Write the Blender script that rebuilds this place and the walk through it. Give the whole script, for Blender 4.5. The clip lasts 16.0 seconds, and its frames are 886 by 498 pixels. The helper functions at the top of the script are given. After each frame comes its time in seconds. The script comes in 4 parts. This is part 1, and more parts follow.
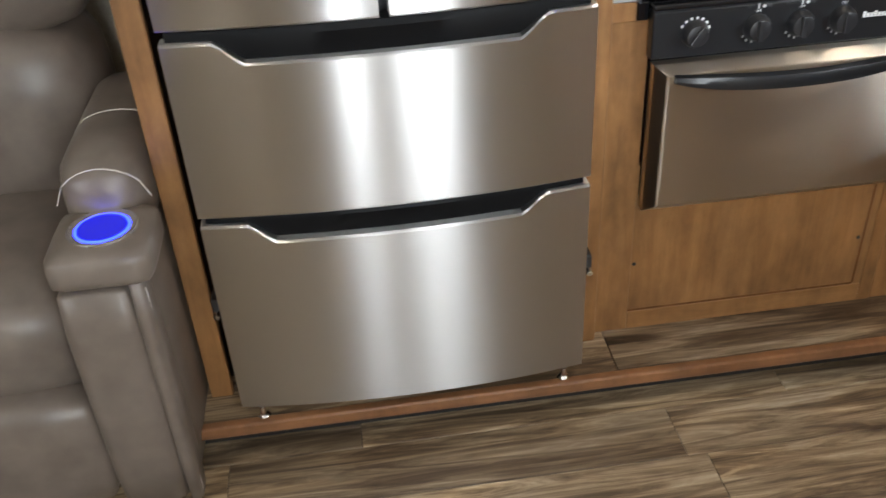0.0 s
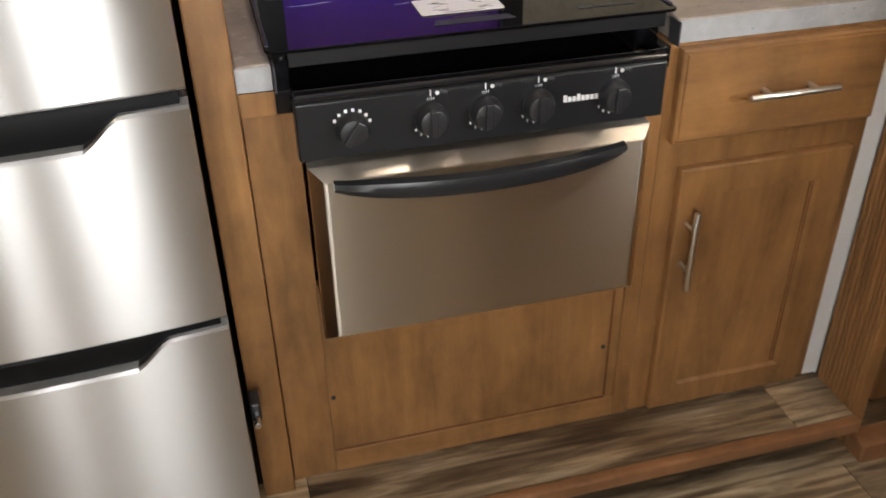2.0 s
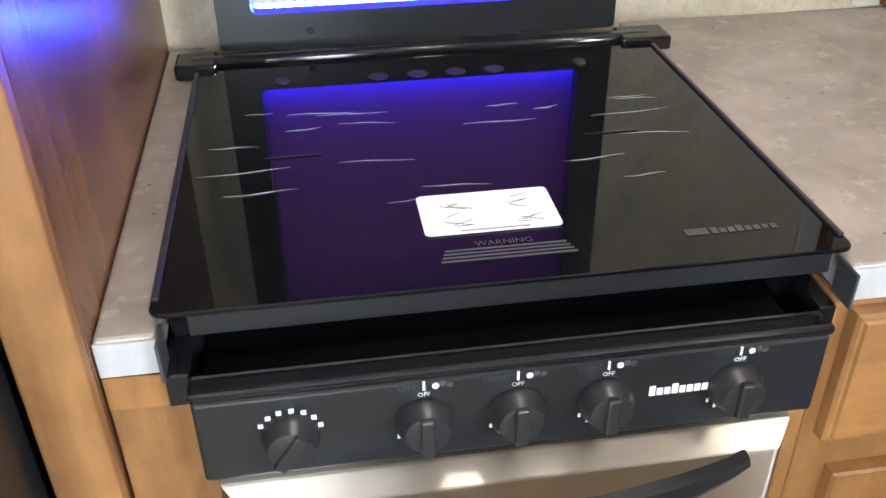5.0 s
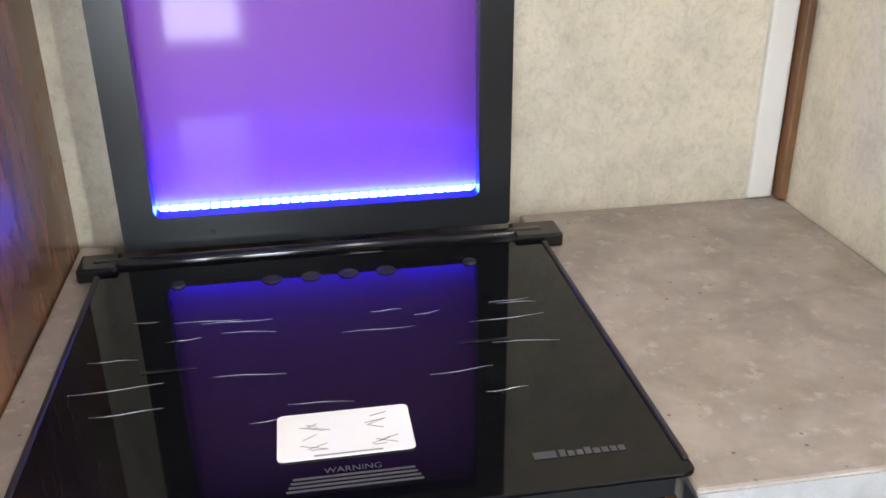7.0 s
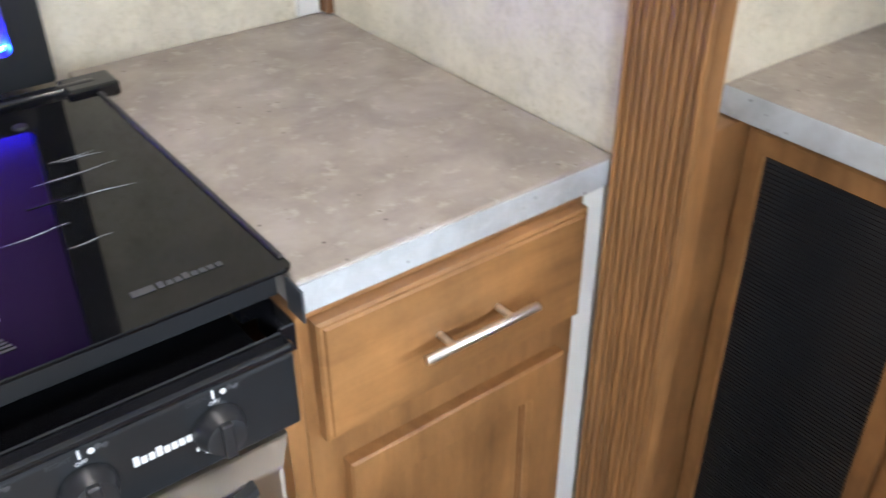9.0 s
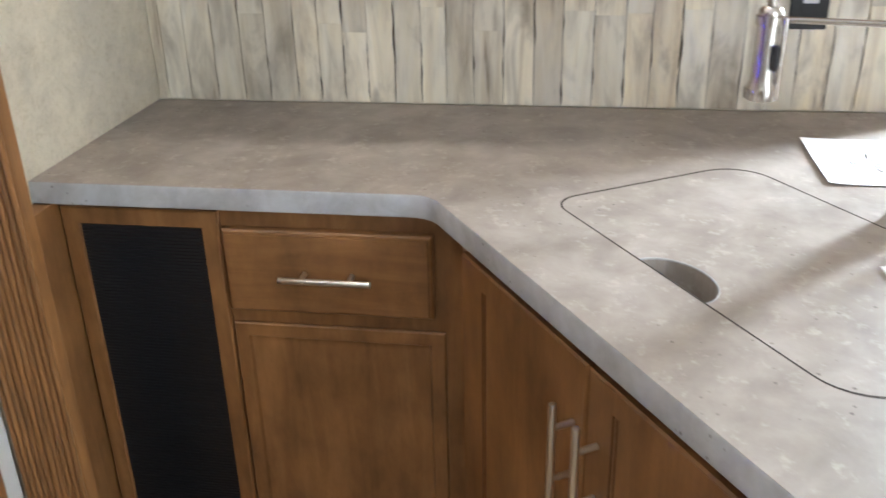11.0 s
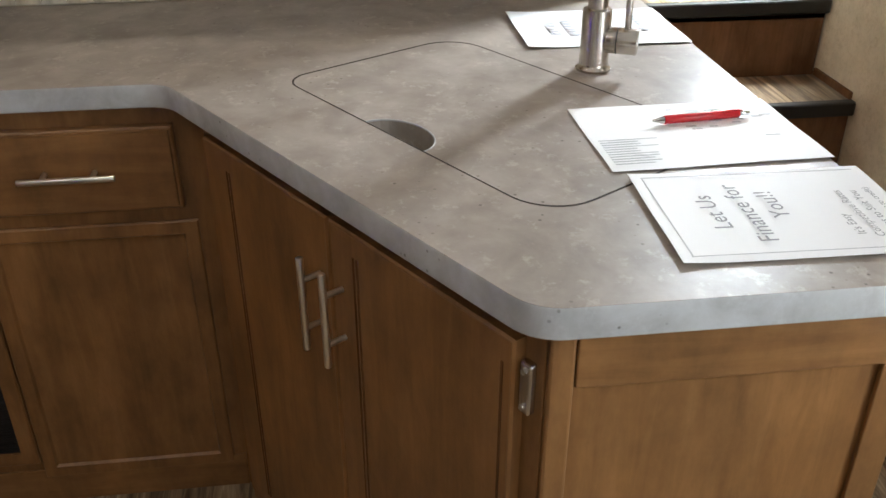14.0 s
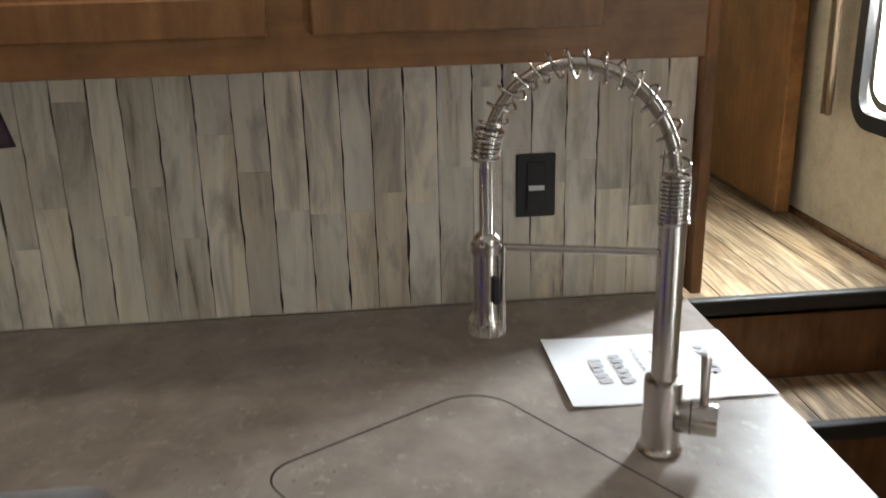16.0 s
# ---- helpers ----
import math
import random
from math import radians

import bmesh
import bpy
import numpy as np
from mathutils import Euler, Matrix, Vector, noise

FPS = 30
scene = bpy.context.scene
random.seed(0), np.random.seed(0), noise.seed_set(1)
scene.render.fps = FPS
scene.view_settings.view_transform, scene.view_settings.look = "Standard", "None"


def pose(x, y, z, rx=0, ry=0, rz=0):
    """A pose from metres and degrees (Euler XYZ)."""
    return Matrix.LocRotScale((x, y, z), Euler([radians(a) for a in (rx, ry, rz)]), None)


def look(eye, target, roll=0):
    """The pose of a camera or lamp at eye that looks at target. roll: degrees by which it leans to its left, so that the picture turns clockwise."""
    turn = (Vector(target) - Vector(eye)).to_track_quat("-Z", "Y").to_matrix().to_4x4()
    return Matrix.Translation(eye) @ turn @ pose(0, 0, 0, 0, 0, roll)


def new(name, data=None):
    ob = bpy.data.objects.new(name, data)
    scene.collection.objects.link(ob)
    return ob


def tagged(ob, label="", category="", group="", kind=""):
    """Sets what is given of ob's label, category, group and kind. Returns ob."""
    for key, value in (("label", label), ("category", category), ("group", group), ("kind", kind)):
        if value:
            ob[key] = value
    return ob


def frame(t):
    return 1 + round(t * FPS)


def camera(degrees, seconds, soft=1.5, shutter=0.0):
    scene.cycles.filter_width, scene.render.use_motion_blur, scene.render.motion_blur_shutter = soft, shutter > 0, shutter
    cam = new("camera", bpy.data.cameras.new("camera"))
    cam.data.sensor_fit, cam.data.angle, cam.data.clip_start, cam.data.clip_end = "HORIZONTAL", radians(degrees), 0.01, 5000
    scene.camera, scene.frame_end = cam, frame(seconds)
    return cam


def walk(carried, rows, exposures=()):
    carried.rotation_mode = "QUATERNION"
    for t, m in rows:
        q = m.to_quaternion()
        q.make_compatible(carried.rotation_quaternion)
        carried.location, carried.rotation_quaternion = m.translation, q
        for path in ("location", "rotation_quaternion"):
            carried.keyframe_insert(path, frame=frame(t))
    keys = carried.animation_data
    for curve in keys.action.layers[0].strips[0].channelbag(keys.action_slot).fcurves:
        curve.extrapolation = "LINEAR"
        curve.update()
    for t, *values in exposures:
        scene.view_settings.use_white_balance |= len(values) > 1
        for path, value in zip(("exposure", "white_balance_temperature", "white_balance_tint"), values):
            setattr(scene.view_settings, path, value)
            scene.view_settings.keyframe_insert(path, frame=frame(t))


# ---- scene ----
cam = camera(52.2, 16.0, shutter=0.3)
PATH = [
    (0, (-0.554, -1.488, 1.379), (-0.388, 0.164, 0.265), -3.4),
    (0.5, (-0.517, -1.471, 1.382), (-0.145, 0.177, 0.312), -3.2),
    (1, (-0.444, -1.413, 1.362), (0.212, 0.126, 0.265), -3.8),
    (1.5, (-0.252, -1.324, 1.347), (0.351, 0.243, 0.26), -1.6),
    (2, (-0.101, -1.156, 1.32), (0.318, 0.472, 0.236), -1.1),
    (2.5, (-0.021, -0.928, 1.301), (0.344, 0.696, 0.191), -1.7),
    (3, (0.1, -0.826, 1.28), (0.344, 0.75, 0.074), -2.3),
    (3.5, (0.168, -0.788, 1.295), (0.293, 0.841, 0.141), -2.7),
    (4, (0.169, -0.707, 1.343), (0.284, 0.99, 0.291), -1.3),
    (4.5, (0.133, -0.623, 1.336), (0.338, 1.054, 0.265), 0.1),
    (5, (0.112, -0.574, 1.326), (0.364, 1.083, 0.235), -0.5),
    (5.2, (0.116, -0.574, 1.343), (0.362, 1.114, 0.299), 0.4),
    (7.3, (0.264, -0.576, 1.414), (0.575, 1.213, 0.576), -1.0),
    (7.5, (0.274, -0.579, 1.409), (0.632, 1.188, 0.543), -0.7),
    (8, (0.307, -0.598, 1.38), (0.785, 1.064, 0.376), -1.1),
    (8.5, (0.313, -0.605, 1.364), (0.903, 0.975, 0.29), -1.5),
    (9, (0.264, -0.614, 1.37), (1.268, 0.72, 0.27), -0.4),
    (9.5, (0.195, -0.642, 1.352), (1.496, 0.417, 0.264), 0.8),
    (10, (0.098, -0.777, 1.401), (1.663, 0.038, 0.459), 2.1),
    (10.2, (0.053, -0.833, 1.418), (1.695, -0.129, 0.525), 1.3),
    (12.3, (-0.247, -0.906, 1.436), (1.515, -0.985, 0.493), -1.4),
    (12.5, (-0.247, -0.908, 1.433), (1.506, -0.999, 0.474), -1.5),
    (13, (-0.252, -0.933, 1.422), (1.474, -1.13, 0.431), -0.7),
    (13.5, (-0.255, -0.941, 1.413), (1.456, -1.166, 0.402), -0.2),
    (14, (-0.248, -0.933, 1.41), (1.47, -1.148, 0.409), 0.0),
    (14.5, (-0.242, -0.926, 1.424), (1.493, -1.127, 0.449), -0.6),
    (15, (-0.206, -0.916, 1.499), (1.63, -1.157, 0.744), -0.9),
    (15.5, (-0.037, -0.942, 1.511), (1.828, -1.186, 0.829), -1.4),
    (16, (0.183, -0.993, 1.542), (2.068, -1.175, 0.9), -1.4),
]
EXPOSURES = [(0, 0.28, 6500, 10), (0.5, 0.28, 6600, 10), (1, 0.25, 6750, 13), (1.5, 0.4, 7000, 14), (2, 0.18, 7000, 13), (2.5, 0.05, 7000, 12), (3, 0.25, 6800, 10), (3.5, 0.15, 6700, 10), (4, 0.45, 6600, 10), (4.5, 0.8, 6300, 10), (5, 1.15, 6250, 10),
             (7.5, 0.86, 6250, 10), (8.5, 1.10, 6050, 9), (9, 1.08, 5850, 9), (9.5, 1.68, 5650, 9), (10.2, 1.4, 5700, 8), (12.3, -0.25, 6500, 9), (14.5, -0.18, 6500, 9), (15.5, -0.48, 6550, 10), (16, -0.82, 6600, 10)]
walk(cam, [(t, look(eye, target, roll)) for t, eye, target, roll in PATH], EXPOSURES)

# ---- world and lights ----
world = bpy.data.worlds.new("sky")
scene.world = world
world.use_nodes = True
_wn = world.node_tree.nodes
_sky = _wn.new("ShaderNodeTexSky")
_sky.sky_type = "NISHITA"
_sky.sun_disc = False
_sky.sun_elevation, _sky.sun_rotation = radians(42), radians(140)
world.node_tree.links.new(_sky.outputs[0], _wn["Background"].inputs[0])
_wn["Background"].inputs[1].default_value = 0.12


def area_lamp(name, eye, target, sx, sy, watts, color=(1, 1, 1)):
    data = bpy.data.lights.new(name, "AREA")
    data.shape, data.size, data.size_y, data.energy, data.color = "RECTANGLE", sx, sy, watts, color
    ob = new(name, data)
    ob.matrix_world = look(eye, target)
    return ob


WALL_Y = -2.17          # long outer wall with the windows
BACK_Y = 0.69           # back of the slide-out
BS_X = 1.735            # wall behind the sink counter
# daylight in the window openings
area_lamp("window_daylight_stairs", (2.04, WALL_Y - 0.03, 1.44), (1.50, -1.0, 0.95), 0.22, 0.50, 92, (0.84, 0.93, 1.0))
area_lamp("window_daylight_entry", (-0.14, WALL_Y - 0.03, 1.25), (-0.14, 0, 1.1), 0.36, 1.30, 14, (0.86, 0.94, 1.0))
area_lamp("window_daylight_slit", (-0.635, WALL_Y - 0.03, 1.25), (-0.635, 0, 1.1), 0.07, 1.30, 8, (0.86, 0.94, 1.0))
area_lamp("window_daylight_lounge", (-2.8, WALL_Y - 0.03, 1.45), (-2.2, 0, 0.9), 0.9, 0.6, 22, (0.86, 0.94, 1.0))
_sun = bpy.data.lights.new("sun", "SUN")
_sun.energy, _sun.angle, _sun.color = 3.0, radians(0.5), (1.0, 0.95, 0.86)
new("sun", _sun).matrix_world = look((2.6, -4.0, 4.0), (1.9, -2.0, 0.9))


# ---- mesh helpers ----
def part(name, bm, material, parent=None, label="", smooth=False, sharp=40):
    me = bpy.data.meshes.new(name)
    bmesh.ops.recalc_face_normals(bm, faces=bm.faces)
    if smooth:
        for f in bm.faces:
            f.smooth = True
        for e in bm.edges:
            if len(e.link_faces) == 2 and e.calc_face_angle(0) > radians(sharp):
                e.smooth = False
    bm.to_mesh(me)
    bm.free()
    me.materials.append(material)
    ob = new(name, me)
    if parent is not None:
        ob.parent = parent
    if label:
        ob["label"] = label
    return ob


def thing(name, label, category, group="", kind="", at=(0, 0, 0)):
    ob = new(name)
    ob.empty_display_size = 0.05
    return tagged(ob, label, category, group, kind)


def box(x0, x1, y0, y1, z0, z1, bev=0.0, seg=2, bm=None):
    b = bmesh.new()
    bmesh.ops.create_cube(b, size=1)
    for v in b.verts:
        v.co = Vector(((x0 + x1) / 2 + v.co.x * (x1 - x0), (y0 + y1) / 2 + v.co.y * (y1 - y0), (z0 + z1) / 2 + v.co.z * (z1 - z0)))
    if bev > 0:
        bmesh.ops.bevel(b, geom=b.edges[:], offset=bev, segments=seg, affect="EDGES", profile=0.5)
    return merged(bm, b)


def merged(bm, b):
    if bm is None:
        return b
    me = bpy.data.meshes.new("tmp")
    b.to_mesh(me)
    b.free()
    bm.from_mesh(me)
    bpy.data.meshes.remove(me)
    return bm


def moved(b, m):
    bmesh.ops.transform(b, matrix=m, verts=b.verts)
    return b


def prism(points, z0, z1, bev=0.0, seg=2, bm=None):
    """A flat outline (x, y) raised from z0 to z1."""
    b = bmesh.new()
    low = [b.verts.new((x, y, z0)) for x, y in points]
    high = [b.verts.new((x, y, z1)) for x, y in points]
    b.faces.new(low[::-1])
    b.faces.new(high)
    n = len(points)
    for i in range(n):
        b.faces.new((low[i], low[(i + 1) % n], high[(i + 1) % n], high[i]))
    bmesh.ops.recalc_face_normals(b, faces=b.faces)
    if bev > 0:
        rim = [e for e in b.edges if abs(e.verts[0].co.z - e.verts[1].co.z) < 1e-6]
        bmesh.ops.bevel(b, geom=rim, offset=bev, segments=seg, affect="EDGES", profile=0.5)
    return merged(bm, b)


def rounded(points, radii, steps=6):
    """Outline with rounded corners; radii: one per point."""
    out, n = [], len(points)
    for i, (p, r) in enumerate(zip(points, radii)):
        p, a, c = Vector(p), Vector(points[i - 1]), Vector(points[(i + 1) % n])
        if r <= 0:
            out.append(tuple(p))
            continue
        u, w = (a - p).normalized(), (c - p).normalized()
        half = u.angle(w) / 2
        d = r / math.tan(half)
        p0, p1 = p + u * d, p + w * d
        mid = p + (u + w).normalized() * (r / math.sin(half))
        a0 = math.atan2(p0.y - mid.y, p0.x - mid.x)
        a1 = math.atan2(p1.y - mid.y, p1.x - mid.x)
        while a1 - a0 > math.pi:
            a1 -= 2 * math.pi
        while a1 - a0 < -math.pi:
            a1 += 2 * math.pi
        for k in range(steps + 1):
            t = a0 + (a1 - a0) * k / steps
            out.append((mid.x + r * math.cos(t), mid.y + r * math.sin(t)))
    return out


def rod(p0, p1, r0, r1=None, seg=16, bev=0.0, bm=None):
    p0, p1 = Vector(p0), Vector(p1)
    b = bmesh.new()
    bmesh.ops.create_cone(b, cap_ends=True, segments=seg, radius1=r0, radius2=r0 if r1 is None else r1, depth=(p1 - p0).length)
    if bev > 0:
        rim = [e for e in b.edges if len(e.link_faces) == 2 and e.calc_face_angle(0) > radians(50)]
        bmesh.ops.bevel(b, geom=rim, offset=bev, segments=2, affect="EDGES", profile=0.5)
    moved(b, Matrix.Translation((p0 + p1) / 2) @ (p1 - p0).to_track_quat("Z", "Y").to_matrix().to_4x4())
    return merged(bm, b)


def lathe(profile, centre, axis=(0, 0, 1), seg=24, bm=None):
    """Profile of (radius, height) turned round an axis through centre."""
    b = bmesh.new()
    rings = []
    for r, h in profile:
        rings.append([b.verts.new((r * math.cos(2 * math.pi * k / seg), r * math.sin(2 * math.pi * k / seg), h)) for k in range(seg)])
    for a, c in zip(rings, rings[1:]):
        for k in range(seg):
            b.faces.new((a[k], a[(k + 1) % seg], c[(k + 1) % seg], c[k]))
    if profile[0][0] > 1e-5:
        b.faces.new(rings[0][::-1])
    if profile[-1][0] > 1e-5:
        b.faces.new(rings[-1])
    bmesh.ops.remove_doubles(b, verts=b.verts, dist=1e-6)
    moved(b, Matrix.Translation(centre) @ Vector(axis).to_track_quat("Z", "Y").to_matrix().to_4x4())
    return merged(bm, b)


def tube(points, r, seg=10, closed=False, bm=None):
    """A round tube along points; r: one radius, or one per point."""
    b = bmesh.new()
    pts = [Vector(p) for p in points]
    rs = r if isinstance(r, (list, tuple)) else [r] * len(pts)
    rings, up = [], None
    n = len(pts)
    for i, p in enumerate(pts):
        a = pts[i - 1] if i or closed else p
        c = pts[(i + 1) % n] if i < n - 1 or closed else p
        way = (c - a).normalized()
        if up is None:
            up = way.orthogonal().normalized()
        up = (up - way * up.dot(way)).normalized()
        side = way.cross(up)
        rings.append([b.verts.new(p + (up * math.cos(2 * math.pi * k / seg) + side * math.sin(2 * math.pi * k / seg)) * rs[i]) for k in range(seg)])
    last = n if closed else n - 1
    for i in range(last):
        a, c = rings[i], rings[(i + 1) % n]
        for k in range(seg):
            b.faces.new((a[k], a[(k + 1) % seg], c[(k + 1) % seg], c[k]))
    if not closed:
        b.faces.new(rings[0][::-1])
        b.faces.new(rings[-1])
    return merged(bm, b)


def panel_frame(x0, x1, z0, z1, rail, depth, thick, bm=None, ins=0.010):
    """A framed door in the xz plane, front at y = -thick: one mesh with a recessed centre."""
    b = bmesh.new()

    def loop(a, y):
        return [b.verts.new(p) for p in ((x0 + a, y, z0 + a), (x1 - a, y, z0 + a), (x1 - a, y, z1 - a), (x0 + a, y, z1 - a))]

    rings = [loop(0, 0), loop(0, -thick + 0.003), loop(0.003, -thick), loop(rail, -thick), loop(rail + ins * 0.4, -thick + depth), loop(rail + ins, -thick + depth)]
    for a, c in zip(rings, rings[1:]):
        for k in range(4):
            b.faces.new((a[k], a[(k + 1) % 4], c[(k + 1) % 4], c[k]))
    b.faces.new(rings[0])
    b.faces.new(rings[-1])
    return merged(bm, b)


def flat_uv(ob):
    """UV = (x, z) in metres, for the run of the brushing."""
    me = ob.data
    uv = me.uv_layers.new(name="UVMap")
    for l in me.loops:
        c = me.vertices[l.vertex_index].co
        uv.data[l.index].uv = (c.x + c.y * 0.2, c.z)
    return ob


# ---- materials ----
def shader(name, color=(0.8, 0.8, 0.8), rough=0.5, metal=0.0, **more):
    m = bpy.data.materials.new(name)
    m.use_nodes = True
    p = m.node_tree.nodes["Principled BSDF"]
    p.inputs["Base Color"].default_value = (*color, 1)
    p.inputs["Roughness"].default_value = rough
    p.inputs["Metallic"].default_value = metal
    for key, value in more.items():
        p.inputs[key.replace("_", " ")].default_value = value
    return m, m.node_tree.nodes, m.node_tree.links, p


def node(nodes, kind, **vals):
    n = nodes.new(kind)
    for k, v in vals.items():
        n.inputs[k.replace("_", " ")].default_value = v
    return n


def ramp(nodes, stops):
    r = nodes.new("ShaderNodeValToRGB")
    e = r.color_ramp.elements
    while len(e) < len(stops):
        e.new(0.5)
    for el, (pos, col) in zip(e, stops):
        el.position, el.color = pos, (*col, 1)
    return r


def coords(nodes, links, scale=(1, 1, 1), random_shift=False):
    tc = nodes.new("ShaderNodeTexCoord")
    mp = nodes.new("ShaderNodeMapping")
    mp.inputs["Scale"].default_value = scale
    links.new(tc.outputs["Object"], mp.inputs["Vector"])
    if random_shift:
        oi = nodes.new("ShaderNodeObjectInfo")
        mul = nodes.new("ShaderNodeVectorMath")
        mul.operation = "SCALE"
        mul.inputs[0].default_value = (17.3, 9.1, 23.7)
        links.new(oi.outputs["Random"], mul.inputs["Scale"])
        links.new(mul.outputs[0], mp.inputs["Location"])
    return mp


def bump(nodes, links, p, height, strength=0.2, dist=0.002):
    b = nodes.new("ShaderNodeBump")
    b.inputs["Strength"].default_value, b.inputs["Distance"].default_value = strength, dist
    links.new(height, b.inputs["Height"])
    links.new(b.outputs[0], p.inputs["Normal"])


def wood(name, dark, mid, light, axis="z", rough=0.42, grain=1.0, blotch=0.72):
    """Stained hardwood with grain along one axis."""
    m, ns, ls, p = shader(name, mid, rough)
    long, across = 4.0, 34.0 * grain
    sc = {"x": (long, across, across), "y": (across, long, across), "z": (across, across, long)}[axis]
    mp = coords(ns, ls, sc, True)
    n1 = node(ns, "ShaderNodeTexNoise", Scale=1.0, Detail=8.0, Roughness=0.62, Distortion=0.6)
    ls.new(mp.outputs[0], n1.inputs["Vector"])
    r1 = ramp(ns, [(0.2, dark), (0.5, mid), (0.8, light)])
    ls.new(n1.outputs["Fac"], r1.inputs[0])
    mp2 = coords(ns, ls, (5, 5, 3), True)
    n2 = node(ns, "ShaderNodeTexNoise", Scale=1.7, Detail=7.0, Roughness=0.66)
    ls.new(mp2.outputs[0], n2.inputs["Vector"])
    r2 = ramp(ns, [(0.32, (1 - blotch * 0.5,) * 3), (0.5, (0.95, 0.95, 0.95)), (0.72, (1.32, 1.30, 1.24))])
    ls.new(n2.outputs["Fac"], r2.inputs[0])
    mix = ns.new("ShaderNodeMix")
    mix.data_type, mix.blend_type = "RGBA", "MULTIPLY"
    mix.inputs["Factor"].default_value = 1.0
    ls.new(r1.outputs[0], mix.inputs[6])
    ls.new(r2.outputs[0], mix.inputs[7])
    ls.new(mix.outputs[2], p.inputs["Base Color"])
    bump(ns, ls, p, n1.outputs["Fac"], 0.12, 0.001)
    return m


W_D, W_M, W_L = (0.178, 0.081, 0.028), (0.265, 0.126, 0.044), (0.345, 0.172, 0.066)
M_wood_v = wood("cabinet_wood_upright", W_D, W_M, W_L, "z")
M_wood_h = wood("cabinet_wood_across", W_D, W_M, W_L, "x")
M_wood_y = wood("cabinet_wood_deep", W_D, W_M, W_L, "y")
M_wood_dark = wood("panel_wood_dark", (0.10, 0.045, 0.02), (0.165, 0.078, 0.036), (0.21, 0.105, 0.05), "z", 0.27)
M_trim = wood("floor_trim_wood", (0.16, 0.068, 0.028), (0.23, 0.105, 0.047), (0.29, 0.142, 0.068), "x", 0.35)


def make_steel(name, color=(0.56, 0.545, 0.53), rough=0.34, aniso=1.0, fine=400):
    m, ns, ls, p = shader(name, color, rough, 1.0)
    mp = coords(ns, ls, (2, 2, fine))
    n = node(ns, "ShaderNodeTexNoise", Scale=1.0, Detail=2.0)
    ls.new(mp.outputs[0], n.inputs["Vector"])
    r = ramp(ns, [(0.3, (rough * 0.97,) * 3), (0.7, (rough * 1.03,) * 3)])
    ls.new(n.outputs["Fac"], r.inputs[0])
    ls.new(r.outputs[0], p.inputs["Roughness"])
    p.inputs["Anisotropic"].default_value = aniso
    p.inputs["Anisotropic Rotation"].default_value = 0.25
    t = ns.new("ShaderNodeTangent")
    t.direction_type, t.uv_map = "UV_MAP", "UVMap"
    ls.new(t.outputs[0], p.inputs["Tangent"])
    return m


M_steel = make_steel("brushed_stainless_steel", rough=0.30)
M_steel_oven = make_steel("brushed_oven_steel", (0.58, 0.52, 0.44), 0.32, 1.0, 3000)
M_nickel, *_ = shader("brushed_nickel", (0.56, 0.52, 0.47), 0.27, 1.0)
M_chrome, *_ = shader("chrome", (0.8, 0.8, 0.8), 0.08, 1.0)
M_black_plastic, *_ = shader("black_plastic", (0.018, 0.018, 0.02), 0.35)
M_black_enamel, *_ = shader("black_enamel", (0.008, 0.008, 0.01), 0.10)
M_black_glass, *_ = shader("black_glass", (0.003, 0.003, 0.004), 0.03, Specular_IOR_Level=0.3)
M_panel_grey, *_ = shader("dark_grey_enamel", (0.013, 0.014, 0.016), 0.28)
M_print, *_ = shader("white_print", (0.75, 0.75, 0.75), 0.6)
M_print_grey, *_ = shader("grey_print", (0.055, 0.055, 0.06), 0.5)
M_white_trim, *_ = shader("white_vinyl_trim", (0.72, 0.70, 0.66), 0.45)


def make_wallpaper(name, base):
    m, ns, ls, p = shader(name, base, 0.7)
    mp = coords(ns, ls, (9, 9, 9))
    n = node(ns, "ShaderNodeTexNoise", Scale=1.2, Detail=9.0, Roughness=0.74)
    ls.new(mp.outputs[0], n.inputs["Vector"])
    d = tuple(c * 0.83 for c in base)
    r = ramp(ns, [(0.34, d), (0.52, base), (0.70, tuple(min(1, c * 1.10) for c in base))])
    ls.new(n.outputs["Fac"], r.inputs[0])
    mpf = coords(ns, ls, (75, 75, 60))
    nf = node(ns, "ShaderNodeTexNoise", Scale=1.0, Detail=6.0, Roughness=0.7, Distortion=1.5)
    ls.new(mpf.outputs[0], nf.inputs["Vector"])
    rf = ramp(ns, [(0.36, (0.88, 0.86, 0.81)), (0.50, (1, 1, 1)), (0.70, (1.04, 1.04, 1.04))])
    ls.new(nf.outputs["Fac"], rf.inputs[0])
    mx = ns.new("ShaderNodeMix")
    mx.data_type, mx.blend_type = "RGBA", "MULTIPLY"
    mx.inputs["Factor"].default_value = 1.0
    ls.new(r.outputs[0], mx.inputs[6])
    ls.new(rf.outputs[0], mx.inputs[7])
    ls.new(mx.outputs[2], p.inputs["Base Color"])
    mp2 = coords(ns, ls, (260, 260, 260))
    n2 = node(ns, "ShaderNodeTexNoise", Scale=1.0, Detail=2.0)
    ls.new(mp2.outputs[0], n2.inputs["Vector"])
    bump(ns, ls, p, n2.outputs["Fac"], 0.12, 0.001)
    return m


M_wall = make_wallpaper("cream_wallpaper", (0.66, 0.60, 0.48))
M_ceiling, *_ = shader("ceiling_vinyl", (0.78, 0.77, 0.74), 0.6)


